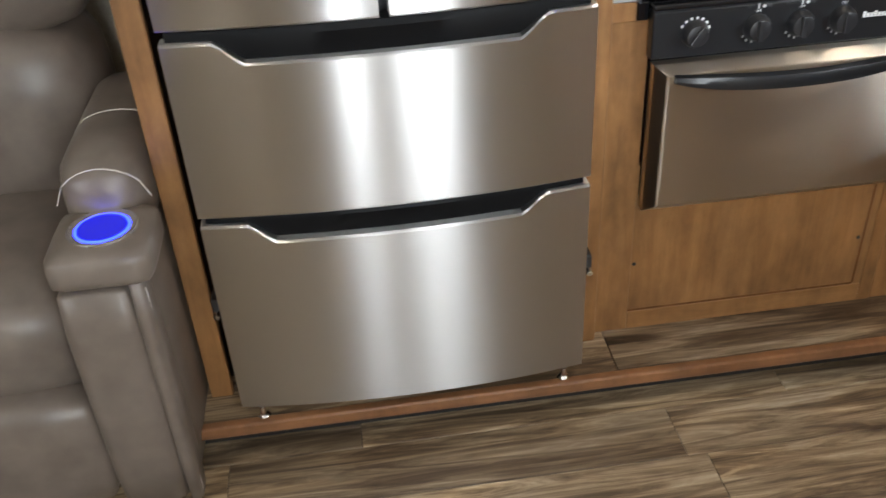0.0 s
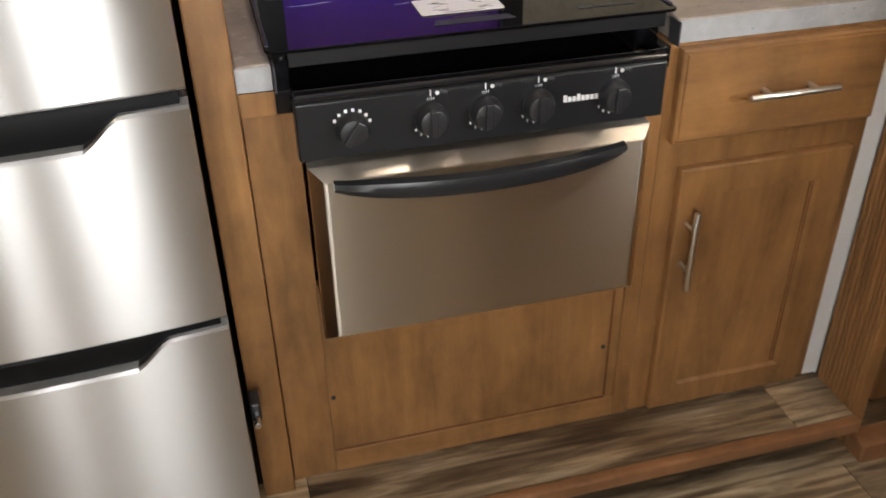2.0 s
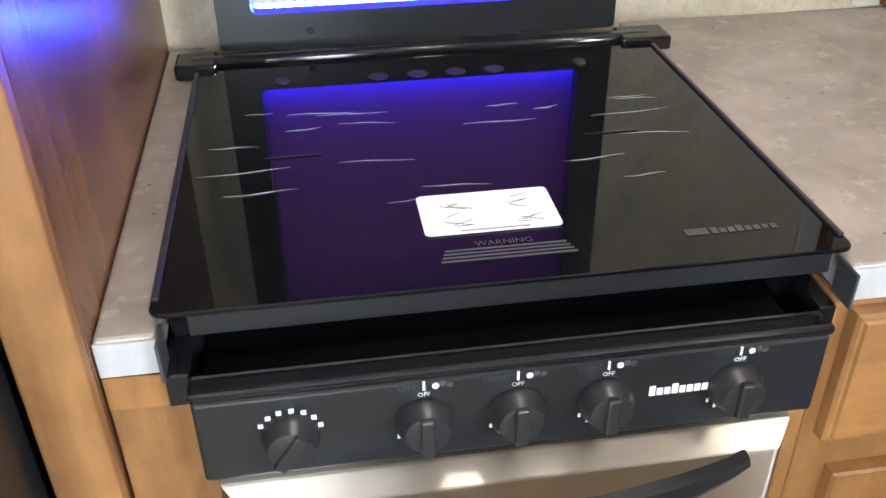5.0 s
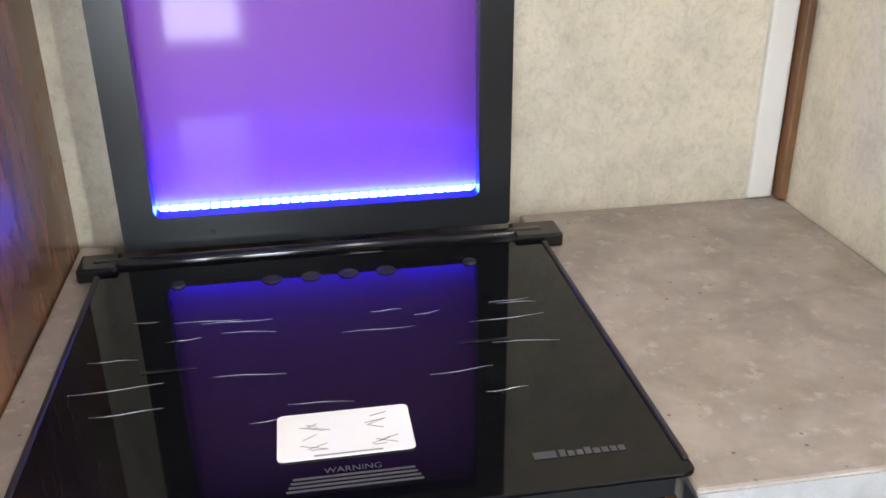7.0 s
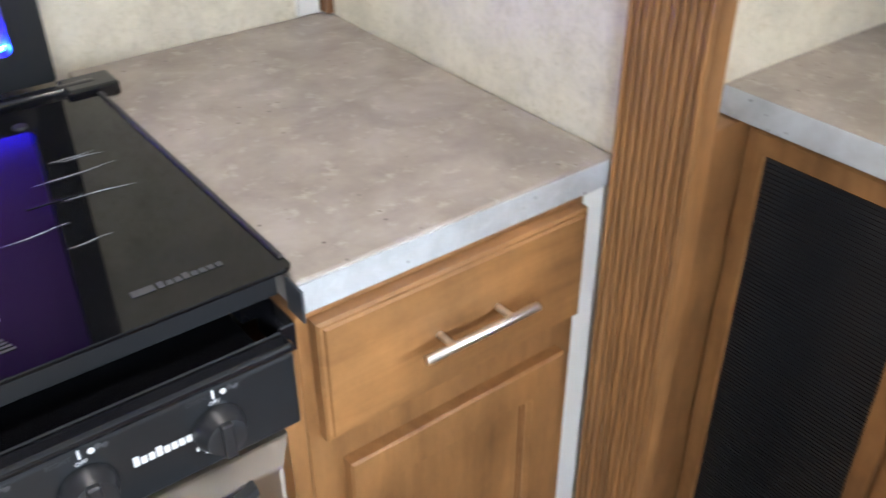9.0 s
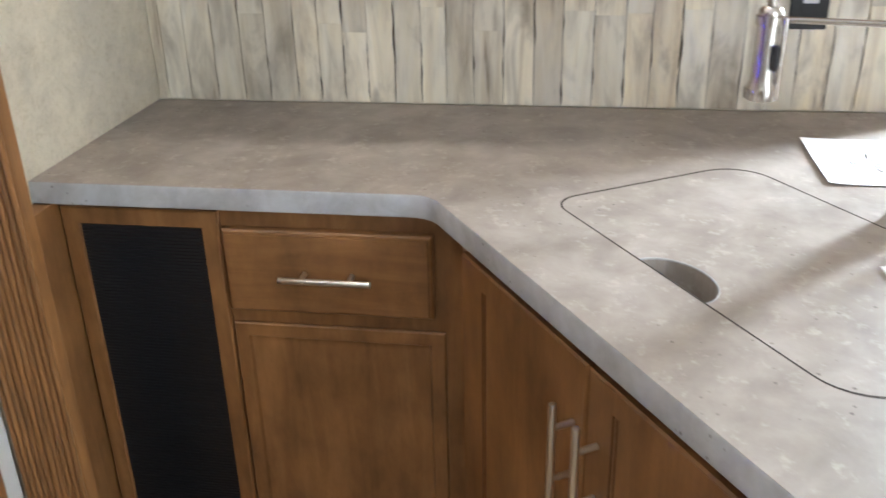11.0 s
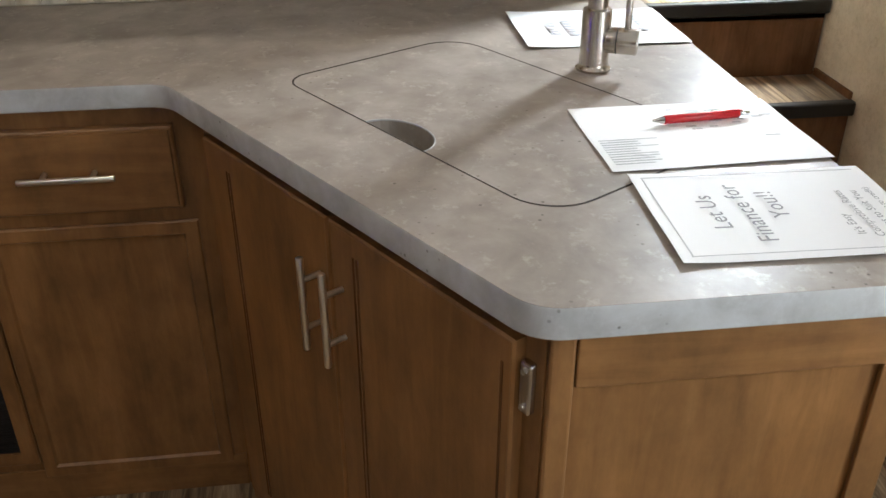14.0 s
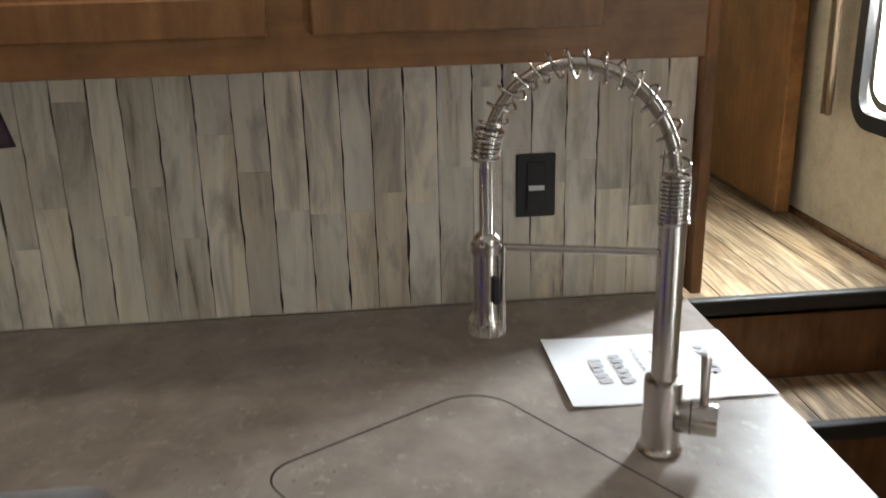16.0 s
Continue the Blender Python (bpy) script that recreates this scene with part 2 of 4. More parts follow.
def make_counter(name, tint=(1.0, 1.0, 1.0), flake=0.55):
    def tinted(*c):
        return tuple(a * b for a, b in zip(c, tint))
    m, ns, ls, p = shader(name, (0.4, 0.35, 0.3), 0.38)
    mp = coords(ns, ls, (1, 1, 1))
    n1 = node(ns, "ShaderNodeTexNoise", Scale=11.0, Detail=6.0, Roughness=0.62, Distortion=0.3)
    n2 = node(ns, "ShaderNodeTexNoise", Scale=38.0, Detail=5.0, Roughness=0.7)
    n3 = node(ns, "ShaderNodeTexVoronoi", Scale=48.0)
    for n in (n1, n2, n3):
        ls.new(mp.outputs[0], n.inputs["Vector"])
    r1 = ramp(ns, [(0.34, tinted(0.262, 0.222, 0.192)), (0.50, tinted(0.328, 0.284, 0.248)), (0.66, tinted(0.395, 0.347, 0.309))])
    ls.new(n1.outputs["Fac"], r1.inputs[0])
    r2 = ramp(ns, [(0.56, (0, 0, 0)), (0.67, (1, 1, 1))])
    ls.new(n2.outputs["Fac"], r2.inputs[0])
    mix = ns.new("ShaderNodeMix")
    mix.data_type = "RGBA"
    mul = ns.new("ShaderNodeMath")
    mul.operation = "MULTIPLY"
    mul.inputs[1].default_value = flake
    ls.new(r2.outputs[0], mul.inputs[0])
    ls.new(mul.outputs[0], mix.inputs["Factor"])
    ls.new(r1.outputs[0], mix.inputs[6])
    mix.inputs[7].default_value = (*tinted(0.50, 0.46, 0.41), 1)
    r3 = ramp(ns, [(0.07, (0.40, 0.37, 0.35)), (0.13, (1, 1, 1))])
    ls.new(n3.outputs["Distance"], r3.inputs[0])
    n4 = node(ns, "ShaderNodeTexNoise", Scale=6.0, Detail=2.0)
    ls.new(mp.outputs[0], n4.inputs["Vector"])
    r4 = ramp(ns, [(0.46, (0, 0, 0)), (0.60, (1, 1, 1))])
    ls.new(n4.outputs["Fac"], r4.inputs[0])
    mix2 = ns.new("ShaderNodeMix")
    mix2.data_type, mix2.blend_type = "RGBA", "MULTIPLY"
    ls.new(r4.outputs[0], mix2.inputs["Factor"])
    ls.new(mix.outputs[2], mix2.inputs[6])
    ls.new(r3.outputs[0], mix2.inputs[7])
    ls.new(mix2.outputs[2], p.inputs["Base Color"])
    bump(ns, ls, p, n2.outputs["Fac"], 0.05, 0.0006)
    return m


M_counter = make_counter("stone_laminate")


def make_plank(name, stops, axis, scale=1.0, rough=0.45, knots=True, where=(0.26, 0.46, 0.62, 0.8), vary=1.0, blotch=((0.55, 0.5, 0.45), (1.35, 1.3, 1.2)), across=30.0):
    m, ns, ls, p = shader(name, stops[1], rough)
    a, l = across * scale, 3.0 * scale
    sc = {"x": (l, a, a), "y": (a, l, a), "z": (a, a, l)}[axis]
    mp = coords(ns, ls, sc, True)
    n1 = node(ns, "ShaderNodeTexNoise", Scale=1.0, Detail=9.0, Roughness=0.66, Distortion=1.2)
    ls.new(mp.outputs[0], n1.inputs["Vector"])
    r1 = ramp(ns, list(zip(where, stops)))
    ls.new(n1.outputs["Fac"], r1.inputs[0])
    oi = ns.new("ShaderNodeObjectInfo")
    r2 = ramp(ns, [(0.0, (1 - 0.28 * vary, 1 - 0.30 * vary, 1 - 0.32 * vary)), (0.5, (1, 1, 1)), (1.0, (1 + 0.16 * vary, 1 + 0.12 * vary, 1 + 0.04 * vary))])
    ls.new(oi.outputs["Random"], r2.inputs[0])
    mix = ns.new("ShaderNodeMix")
    mix.data_type, mix.blend_type = "RGBA", "MULTIPLY"
    mix.inputs["Factor"].default_value = 1.0
    ls.new(r1.outputs[0], mix.inputs[6])
    ls.new(r2.outputs[0], mix.inputs[7])
    out = mix.outputs[2]
    if knots:
        kc = tuple(v / 3.2 for v in ({"x": (7, 16, 16), "y": (16, 7, 16), "z": (16, 16, 7)}[axis]))
        mk = coords(ns, ls, kc, True)
        v = node(ns, "ShaderNodeTexVoronoi", Scale=1.0)
        ls.new(mk.outputs[0], v.inputs["Vector"])
        r3 = ramp(ns, [(0.03, (0.35, 0.28, 0.22)), (0.16, (0.85, 0.8, 0.75)), (0.30, (1, 1, 1))])
        ls.new(v.outputs["Distance"], r3.inputs[0])
        mix3 = ns.new("ShaderNodeMix")
        mix3.data_type, mix3.blend_type = "RGBA", "MULTIPLY"
        mix3.inputs["Factor"].default_value = 0.8 if rough < 0.48 else 0.3
        ls.new(out, mix3.inputs[6])
        ls.new(r3.outputs[0], mix3.inputs[7])
        out = mix3.outputs[2]
    mp4 = coords(ns, ls, {"x": (2.5, 9, 9), "y": (9, 2.5, 9), "z": (16, 16, 5)}[axis], True)
    n4 = node(ns, "ShaderNodeTexNoise", Scale=1.0, Detail=5.0, Roughness=0.6, Distortion=0.8)
    ls.new(mp4.outputs[0], n4.inputs["Vector"])
    r4 = ramp(ns, [(0.30, blotch[0]), (0.5, (1, 1, 1)), (0.70, blotch[1])])
    ls.new(n4.outputs["Fac"], r4.inputs[0])
    mix4 = ns.new("ShaderNodeMix")
    mix4.data_type, mix4.blend_type = "RGBA", "MULTIPLY"
    mix4.inputs["Factor"].default_value = 1.0
    ls.new(out, mix4.inputs[6])
    ls.new(r4.outputs[0], mix4.inputs[7])
    ls.new(mix4.outputs[2], p.inputs["Base Color"])
    bump(ns, ls, p, n1.outputs["Fac"], 0.25, 0.001)
    return m


F_ST = [(0.034, 0.021, 0.012), (0.165, 0.112, 0.066), (0.335, 0.252, 0.162), (0.60, 0.50, 0.37)]
M_floor = make_plank("floor_vinyl_plank", F_ST, "x", where=(0.30, 0.45, 0.57, 0.74), vary=1.2, across=38.0)
M_joint, *_ = shader("dark_joint", (0.03, 0.02, 0.014), 0.8)
B_ST = [(0.24, 0.175, 0.12), (0.60, 0.525, 0.415), (0.77, 0.71, 0.59), (0.86, 0.815, 0.72)]
M_splash = make_plank("weathered_white_plank", B_ST, "z", 0.55, 0.5, False, (0.29, 0.37, 0.50, 0.68), 0.70, ((0.58, 0.56, 0.54), (1.14, 1.12, 1.06)), 34.0)


def make_leather():
    m, ns, ls, p = shader("taupe_leather", (0.14, 0.11, 0.09), 0.36)
    mp = coords(ns, ls, (1, 1, 1))
    v = node(ns, "ShaderNodeTexVoronoi", Scale=420.0)
    n = node(ns, "ShaderNodeTexNoise", Scale=14.0, Detail=5.0)
    ls.new(mp.outputs[0], v.inputs["Vector"])
    ls.new(mp.outputs[0], n.inputs["Vector"])
    r = ramp(ns, [(0.3, (0.125, 0.099, 0.080)), (0.7, (0.18, 0.145, 0.119))])
    ls.new(n.outputs["Fac"], r.inputs[0])
    ls.new(r.outputs[0], p.inputs["Base Color"])
    bump(ns, ls, p, v.outputs["Distance"], 0.15, 0.0008)
    return m


M_leather = make_leather()
M_thread, *_ = shader("pale_thread", (0.62, 0.58, 0.5), 0.7)
M_paper, *_ = shader("white_paper", (0.88, 0.88, 0.89), 0.6)
M_ink, *_ = shader("grey_ink", (0.30, 0.30, 0.32), 0.7)
M_red, *_ = shader("red_plastic", (0.62, 0.02, 0.03), 0.25)
M_rubber, *_ = shader("black_rubber", (0.015, 0.014, 0.013), 0.6)
M_mesh, *_ = shader("black_grille", (0.012, 0.013, 0.016), 0.45)
M_curtain, *_ = shader("tan_curtain", (0.36, 0.27, 0.17), 0.8)
M_glass_out, *_ = shader("window_glass", (1, 1, 1), 0.02, 0.0, Transmission_Weight=1.0, IOR=1.45)


def emitter(name, color, strength):
    m, ns, ls, p = shader(name, (0.02, 0.02, 0.02), 0.5)
    p.inputs["Emission Color"].default_value = (*color, 1)
    p.inputs["Emission Strength"].default_value = strength
    return m


M_led = emitter("blue_led", (0.016, 0.05, 1.0), 170.0)
M_led_ring = emitter("blue_led_ring", (0.008, 0.02, 1.0), 14.0)
# the ring's light on the cup floor, put in as emission
M_cup_glow = emitter("ring_light_on_cup_floor", (0.004, 0.006, 1.0), 0.6)
M_lamp = emitter("lamp_diffuser", (1.0, 0.90, 0.76), 92.0)
M_day = emitter("daylight_backdrop", (0.9, 0.96, 1.0), 6.0)
# daylight on the counter edges, put into the laminate as a paler bluish tint
M_edge = make_counter("daylit_edge_tint", (1.34, 1.56, 1.80), 0.15)
M_handle, *_ = shader("satin_nickel_handle", (0.80, 0.77, 0.72), 0.32, 1.0)
M_grip, *_ = shader("matt_black_grip", (0.003, 0.003, 0.0035), 0.5, Specular_IOR_Level=0.15)
M_lamp_sink = emitter("sink_lamp_diffuser", (1.0, 0.90, 0.76), 130.0)
M_cheek, *_ = shader("grey_metal_plate", (0.10, 0.105, 0.12), 0.35, 0.6)
# creases of the film with their glint painted as a whitish colour
M_film, *_ = shader("film_crease_glint", (0.55, 0.55, 0.58), 0.12)
M_pale_ink, *_ = shader("pale_grey_ink", (0.55, 0.55, 0.57), 0.7)

# ---- setting ----
def structure(name, bm, material, label, category):
    return tagged(part(name, bm, material), label, category, "", "structure")


CEIL = 2.35
floor = structure("floor", box(-4.0, 1.80, WALL_Y, 0.20, -0.06, -0.004), M_joint, "brown vinyl plank floor of the main aisle", "floor")
slide_floor = structure("floor_slide", box(-3.2, 0.985, -0.105, BACK_Y, 0.060, 0.086), M_joint, "raised vinyl plank floor of the slide-out", "floor")
wall_back = structure("wall_slide_back", box(-3.2, 1.06, BACK_Y, BACK_Y + 0.05, 0.0, CEIL), M_wall, "cream papered wall behind the stove", "wall")
wall_side = structure("wall_slide_side", box(1.005, 1.055, 0.0185, BACK_Y, 0.0, CEIL), M_wall, "cream papered side wall of the slide-out", "wall")
wall_stub = structure("wall_stub", box(1.057, BS_X, 0.035, 0.085, 0.0, CEIL), M_wall, "cream papered wall at the end of the sink counter", "wall")
wall_sink = structure("wall_sink", box(BS_X, BS_X + 0.05, -1.600, 0.085, 0.0, CEIL), M_wall, "wall behind the sink counter", "wall")
# out of view; dark wood is chosen to keep bounced light off the cabinets
wall_left = structure("wall_left", box(-4.05, -4.0, WALL_Y, 0.9, -0.06, CEIL), M_wood_dark, "unseen end wall, made dark to cut bounced light", "wall")
wall_lounge = structure("wall_lounge", box(-4.0, -3.2, -0.02, 0.03, -0.06, CEIL), M_wall, "plain cream wall beside the slide-out", "wall")
wall_slide_left = structure("wall_slide_left", box(-3.25, -3.2, 0.03, BACK_Y, 0.0, CEIL), M_wall, "plain cream side wall of the slide-out", "wall")
wall_far = structure("wall_far", box(4.0, 4.05, WALL_Y, 0.9, 0.7, CEIL), M_wall, "plain cream wall beyond the landing", "wall")
wall_upper_side = structure("wall_upper_side", box(BS_X + 0.05, 4.0, 0.035, 0.085, 0.7, CEIL), M_wall, "plain cream wall of the upper level", "wall")
ceiling = structure("ceiling", box(-4.05, 4.05, WALL_Y - 0.05, 0.9, CEIL, CEIL + 0.05), M_ceiling, "white vinyl ceiling panel", "ceiling")


def wall_with_holes(y0, y1, x0, x1, z0, z1, holes):
    """A wall along x, cut by openings (x0, x1, z0, z1)."""
    bm = bmesh.new()
    xs = sorted({x0, x1, *[h[0] for h in holes], *[h[1] for h in holes]})
    for a, c in zip(xs, xs[1:]):
        cuts = sorted((h[2], h[3]) for h in holes if h[0] <= a and h[1] >= c)
        low = z0
        for u, w in cuts:
            box(a, c, y0, y1, low, u, bm=bm)
            low = w
        box(a, c, y0, y1, low, z1, bm=bm)
    return bm


W_ST = (1.930, 2.150, 1.15, 1.72)
W_EN = (-0.33, 0.05, 0.55, 1.90)
W_SL = (-0.675, -0.595, 0.55, 1.90)
W_LO = (-3.25, -2.35, 1.15, 1.75)
structure("wall_windows", wall_with_holes(WALL_Y - 0.05, WALL_Y, -4.0, 4.0, -0.06, CEIL, [W_ST, W_EN, W_SL, W_LO]), M_wall, "cream papered outer wall with windows", "wall")


def ring(x0, x1, z0, z1, r, width, y0, y1, bm=None):
    """A rounded rectangular ring in the xz plane."""
    def outline(a, rr):
        return rounded([(x0 + a, z0 + a), (x1 - a, z0 + a), (x1 - a, z1 - a), (x0 + a, z1 - a)], [rr] * 4)
    b = bmesh.new()
    loops = []
    for a, rr, y in ((0, r, y0), (0, r, y1), (width, max(r - width, 0.01), y1), (width, max(r - width, 0.01), y0)):
        loops.append([b.verts.new((x, y, z)) for x, z in outline(a, rr)])
    n = len(loops[0])
    for i in range(4):
        p, q = loops[i], loops[(i + 1) % 4]
        for k in range(n):
            b.faces.new((p[k], p[(k + 1) % n], q[(k + 1) % n], q[k]))
    return merged(bm, b)


for wi, (w, what) in enumerate(((W_ST, "stair window"), (W_EN, "entry door window"), (W_LO, "lounge window")), 1):
    win = thing("window_%d" % wi, "black-framed rounded %s with daylight behind" % what, "window", kind="structure")
    part("window_frame", ring(w[0] - 0.035, w[1] + 0.035, w[2] - 0.035, w[3] + 0.035, 0.08, 0.036, WALL_Y + 0.0015, WALL_Y + 0.022), M_black_plastic, win, "black rounded window frame", True)
    part("inner_frame", ring(w[0] + 0.012, w[1] - 0.012, w[2] + 0.012, w[3] - 0.012, 0.07, 0.02, WALL_Y - 0.03, WALL_Y + 0.008), M_nickel, win, "", True)

structure("backdrop", box(-6, 6, WALL_Y - 3.0, WALL_Y - 2.98, -1, 4), M_day, "bright pale daylight outside the windows", "backdrop")

# ---- stairs to the upper level ----
stairs = thing("stairs", "carpet-free stairs with vinyl plank treads and black nosing", "stairs", kind="structure")
ST_Y0, ST_Y1 = WALL_Y + 0.004, -1.604
for k, (x0, x1, z) in enumerate(((1.865, 4.0, 0.825), (1.665, 1.865, 0.632), (1.465, 1.665, 0.44), (1.265, 1.465, 0.25))):
    y1 = 0.033 if k == 0 else ST_Y1
    if k == 0:
        part("landing", box(x0 + 0.012, x1, ST_Y0, y1, z - 0.05, z - 0.004), M_joint, stairs)
    else:
        part("tread", box(x0 + 0.012, x1 + 0.012, ST_Y0, y1, z - 0.03, z - 0.004), M_joint, stairs)
    part("riser", box(x0 + 0.012, x0 + 0.030, ST_Y0, -1.604, z - 0.20, z - 0.031), M_wood_dark, stairs, "brown stained wooden riser")
    part("nosing", box(x0 - 0.012, x0 + 0.014, ST_Y0, -1.604, z - 0.034, z + 0.003, 0.006), M_rubber, stairs, "black rubber stair nosing")
    part("side_skirt", box(x0 + 0.016, x1 if k else 3.2, WALL_Y + 0.002, WALL_Y + 0.012, z - 0.002, z + 0.018, 0.003), M_wood_dark, stairs)
    ply = -2.16
    row = 0
    while ply < y1 - 0.01:
        pw = min(0.14, y1 - ply)
        part("plank", box(x0 + 0.015, min(x1, x0 + 1.6), ply + 0.001, ply + pw - 0.001, z - 0.004, z, 0.0006, 1), M_floor, stairs)
        ply += pw
        row += 1

# ---- slide-out lip ----
tagged(part("trim", box(-0.985, 0.985, -0.130, -0.106, 0.064, 0.094, 0.006, 3), M_trim), "reddish wooden lip along the slide-out floor", "trim", "", "structure")
# black strip stands in for the shadow in the gap under the lip
tagged(part("lip_shadow", box(-0.985, 0.985, -0.070, -0.050, -0.003, 0.0595), M_rubber), "black strip standing for the shadow under the slide-out lip", "trim", "", "structure")

# ---- wall trims by the slide-out opening ----
DY = 0.026
post = thing("post", "fluted brown wooden post at the slide-out opening", "post", kind="structure")
part("core", box(0.992, 1.020, -0.094, 0.018, 0.0, CEIL, 0.002), M_wood_v, post)
fy, k = 0.017, 0
while fy > -0.090:
    wdt = 0.004 if k % 2 else 0.0075
    part("flute", box(0.984 if k % 2 == 0 else 0.988, 0.9915, max(fy - wdt, -0.0935), fy, 0.0, CEIL, 0.003, 2), M_wood_v, post)
    fy -= wdt
    k += 1
part("foot", box(0.988, 1.150, -0.150, -0.0965, -0.003, 0.045, 0.006), M_trim, post, "reddish wooden threshold block")
tagged(part("trim_strip", box(0.9555, 0.992, DY + 0.001, DY + 0.018, 0.087, 0.8335, 0.002), M_white_trim), "off-white vinyl edge strip beside the cabinet", "trim", "", "structure")
tagged(part("trim_strip", box(1.060, 1.098, 0.018, 0.0345, 0.0, 1.10, 0.002), M_white_trim), "off-white vinyl edge strip beside the post", "trim", "", "structure")
tagged(part("trim_corner", box(0.945, 0.985, BACK_Y - 0.012, BACK_Y - 0.001, 0.875, CEIL, 0.002), M_white_trim), "off-white corner strip behind the counter", "trim", "", "structure")
tagged(part("trim_corner", box(0.990, 1.003, BACK_Y - 0.03, BACK_Y - 0.003, 0.875, CEIL, 0.002), M_wood_dark), "brown corner strip behind the counter", "trim", "", "structure")


# ---- handles ----
def bar_handle(parent, p0, p1, out, r=0.0055, stand=0.032):
    """A bar pull from p0 to p1 on its front axis; out: unit vector away from the door."""
    p0, p1, out = Vector(p0), Vector(p1), Vector(out)
    bm = rod(p0, p1, r, seg=12, bev=0.0012)
    h = part("handle", bm, M_handle, parent, "brushed nickel bar handle", True)
    for f in (0.24, 0.76):
        q = p0.lerp(p1, f)
        part("handle_post", rod(q, q - out * stand, 0.0045, seg=10), M_handle, h, "", True)
    return h


# ---- stove base cabinets in the slide-out ----
cab = thing("stove_cabinet", "brown wooden base cabinet around the oven", "cabinet")
part("stile", box(-0.081, -0.004, 0.026, 0.046, 0.087, 0.7985, 0.001, 1), M_wood_v, cab)
part("stile_top", box(-0.081, -0.0315, 0.026, 0.046, 0.799, 0.8335), M_wood_v, cab)
part("stile", box(0.535, 0.5640, 0.026, 0.046, 0.087, 0.7985, 0.001, 1), M_wood_v, cab)
part("lower_rail", box(-0.0035, 0.5345, 0.026, 0.046, 0.087, 0.135, 0.001, 1), M_wood_h, cab)
part("panel", box(-0.0035, 0.5345, 0.030, 0.044, 0.1355, 0.50, 0.0), M_wood_v, cab, "plain wooden access panel under the oven")
part("panel_bead", box(-0.0035, 0.5150, 0.0285, 0.030, 0.1356, 0.140), M_wood_dark, cab)
part("panel_bead", box(0.514, 0.518, 0.0285, 0.030, 0.1405, 0.43), M_wood_dark, cab)
for sx in (0.004, 0.505):
    part("screw", lathe([(0.0, 0.0), (0.004, 0.001), (0.0045, 0.003)], (sx, 0.0272, 0.261), (0, 1, 0), 10), M_black_plastic, cab)

dcab = thing("drawer_cabinet", "brown wooden base cabinet with one drawer and one door", "cabinet")
part("body", box(0.5650, 0.9550, DY, 0.60, 0.091, 0.834, 0.0015, 1), M_wood_v, dcab)
dr = part("drawer_front", moved(panel_frame(0.579, 0.946, 0.672, 0.829, 0.006, -0.003, 0.018, ins=0.005), pose(0, DY - 0.0005, 0)), M_wood_h, dcab, "flat wooden drawer front")
bar_handle(dr, (0.687, DY - 0.048, 0.750), (0.845, DY - 0.048, 0.750), (0, -1, 0))
dd = part("door", moved(panel_frame(0.604, 0.926, 0.100, 0.622, 0.052, 0.007, 0.018), pose(0, DY - 0.0005, 0)), M_wood_v, dcab, "framed wooden cabinet door with twin grooves")
part("groove", moved(box(0.864, 0.8668, -0.0118, -0.0108, 0.16, 0.56), pose(0, DY, 0)), M_wood_dark, dd)
part("groove", moved(box(0.858, 0.8608, -0.0118, -0.0108, 0.16, 0.56), pose(0, DY, 0)), M_wood_dark, dd)
bar_handle(dd, (0.626, DY - 0.048, 0.400), (0.626, DY - 0.048, 0.555), (0, -1, 0))

gable = thing("fridge_gable", "tall brown wooden panel between refrigerator and stove", "panel")
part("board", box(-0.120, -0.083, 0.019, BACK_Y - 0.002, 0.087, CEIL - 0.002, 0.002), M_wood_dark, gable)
part("front_edge", box(-0.136, -0.0825, 0.0, 0.0185, 0.087, CEIL - 0.002, 0.003), M_wood_v, gable, "light brown wooden front edge")
gl = thing("fridge_surround", "tall brown wooden stile beside the refrigerator", "panel")
part("front_edge", box(-0.912, -0.866, -0.030, -0.011, 0.087, CEIL - 0.002, 0.003), M_wood_v, gl)
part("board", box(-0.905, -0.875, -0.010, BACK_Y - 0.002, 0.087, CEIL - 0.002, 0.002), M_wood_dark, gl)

# ---- stove counters ----
CT = 0.872
tagged(part("counter_strip", box(-0.0820, -0.032, 0.028, BACK_Y - 0.002, CT - 0.038, CT, 0.004), M_counter), "narrow mottled taupe laminate counter strip beside the stove", "counter")
tagged(part("worktop", box(0.572, 1.003, 0.027, BACK_Y - 0.002, CT - 0.038, CT, 0.004), M_counter), "mottled taupe laminate worktop beside the stove", "worktop")
# window light on the front edges, painted as paler strips
part("edge_daylight", box(0.5725, 1.0025, 0.0252, 0.0268, CT - 0.037, CT - 0.003), M_edge, bpy.data.objects["worktop"], "laminate front edge, daylight painted in as a paler tint")
part("edge_daylight", box(-0.0815, -0.0325, 0.0262, 0.0278, CT - 0.037, CT - 0.003), M_edge, bpy.data.objects["counter_strip"], "laminate front edge, daylight painted in as a paler tint")

# ---- refrigerator ----
FX0, FX1, FYE, FBULGE = -0.838, -0.142, -0.110, 0.026


def fridge_y(x):
    u = (x - (FX0 + FX1) / 2) / ((FX1 - FX0) / 2)
    return FYE - FBULGE * (1 - u * u)


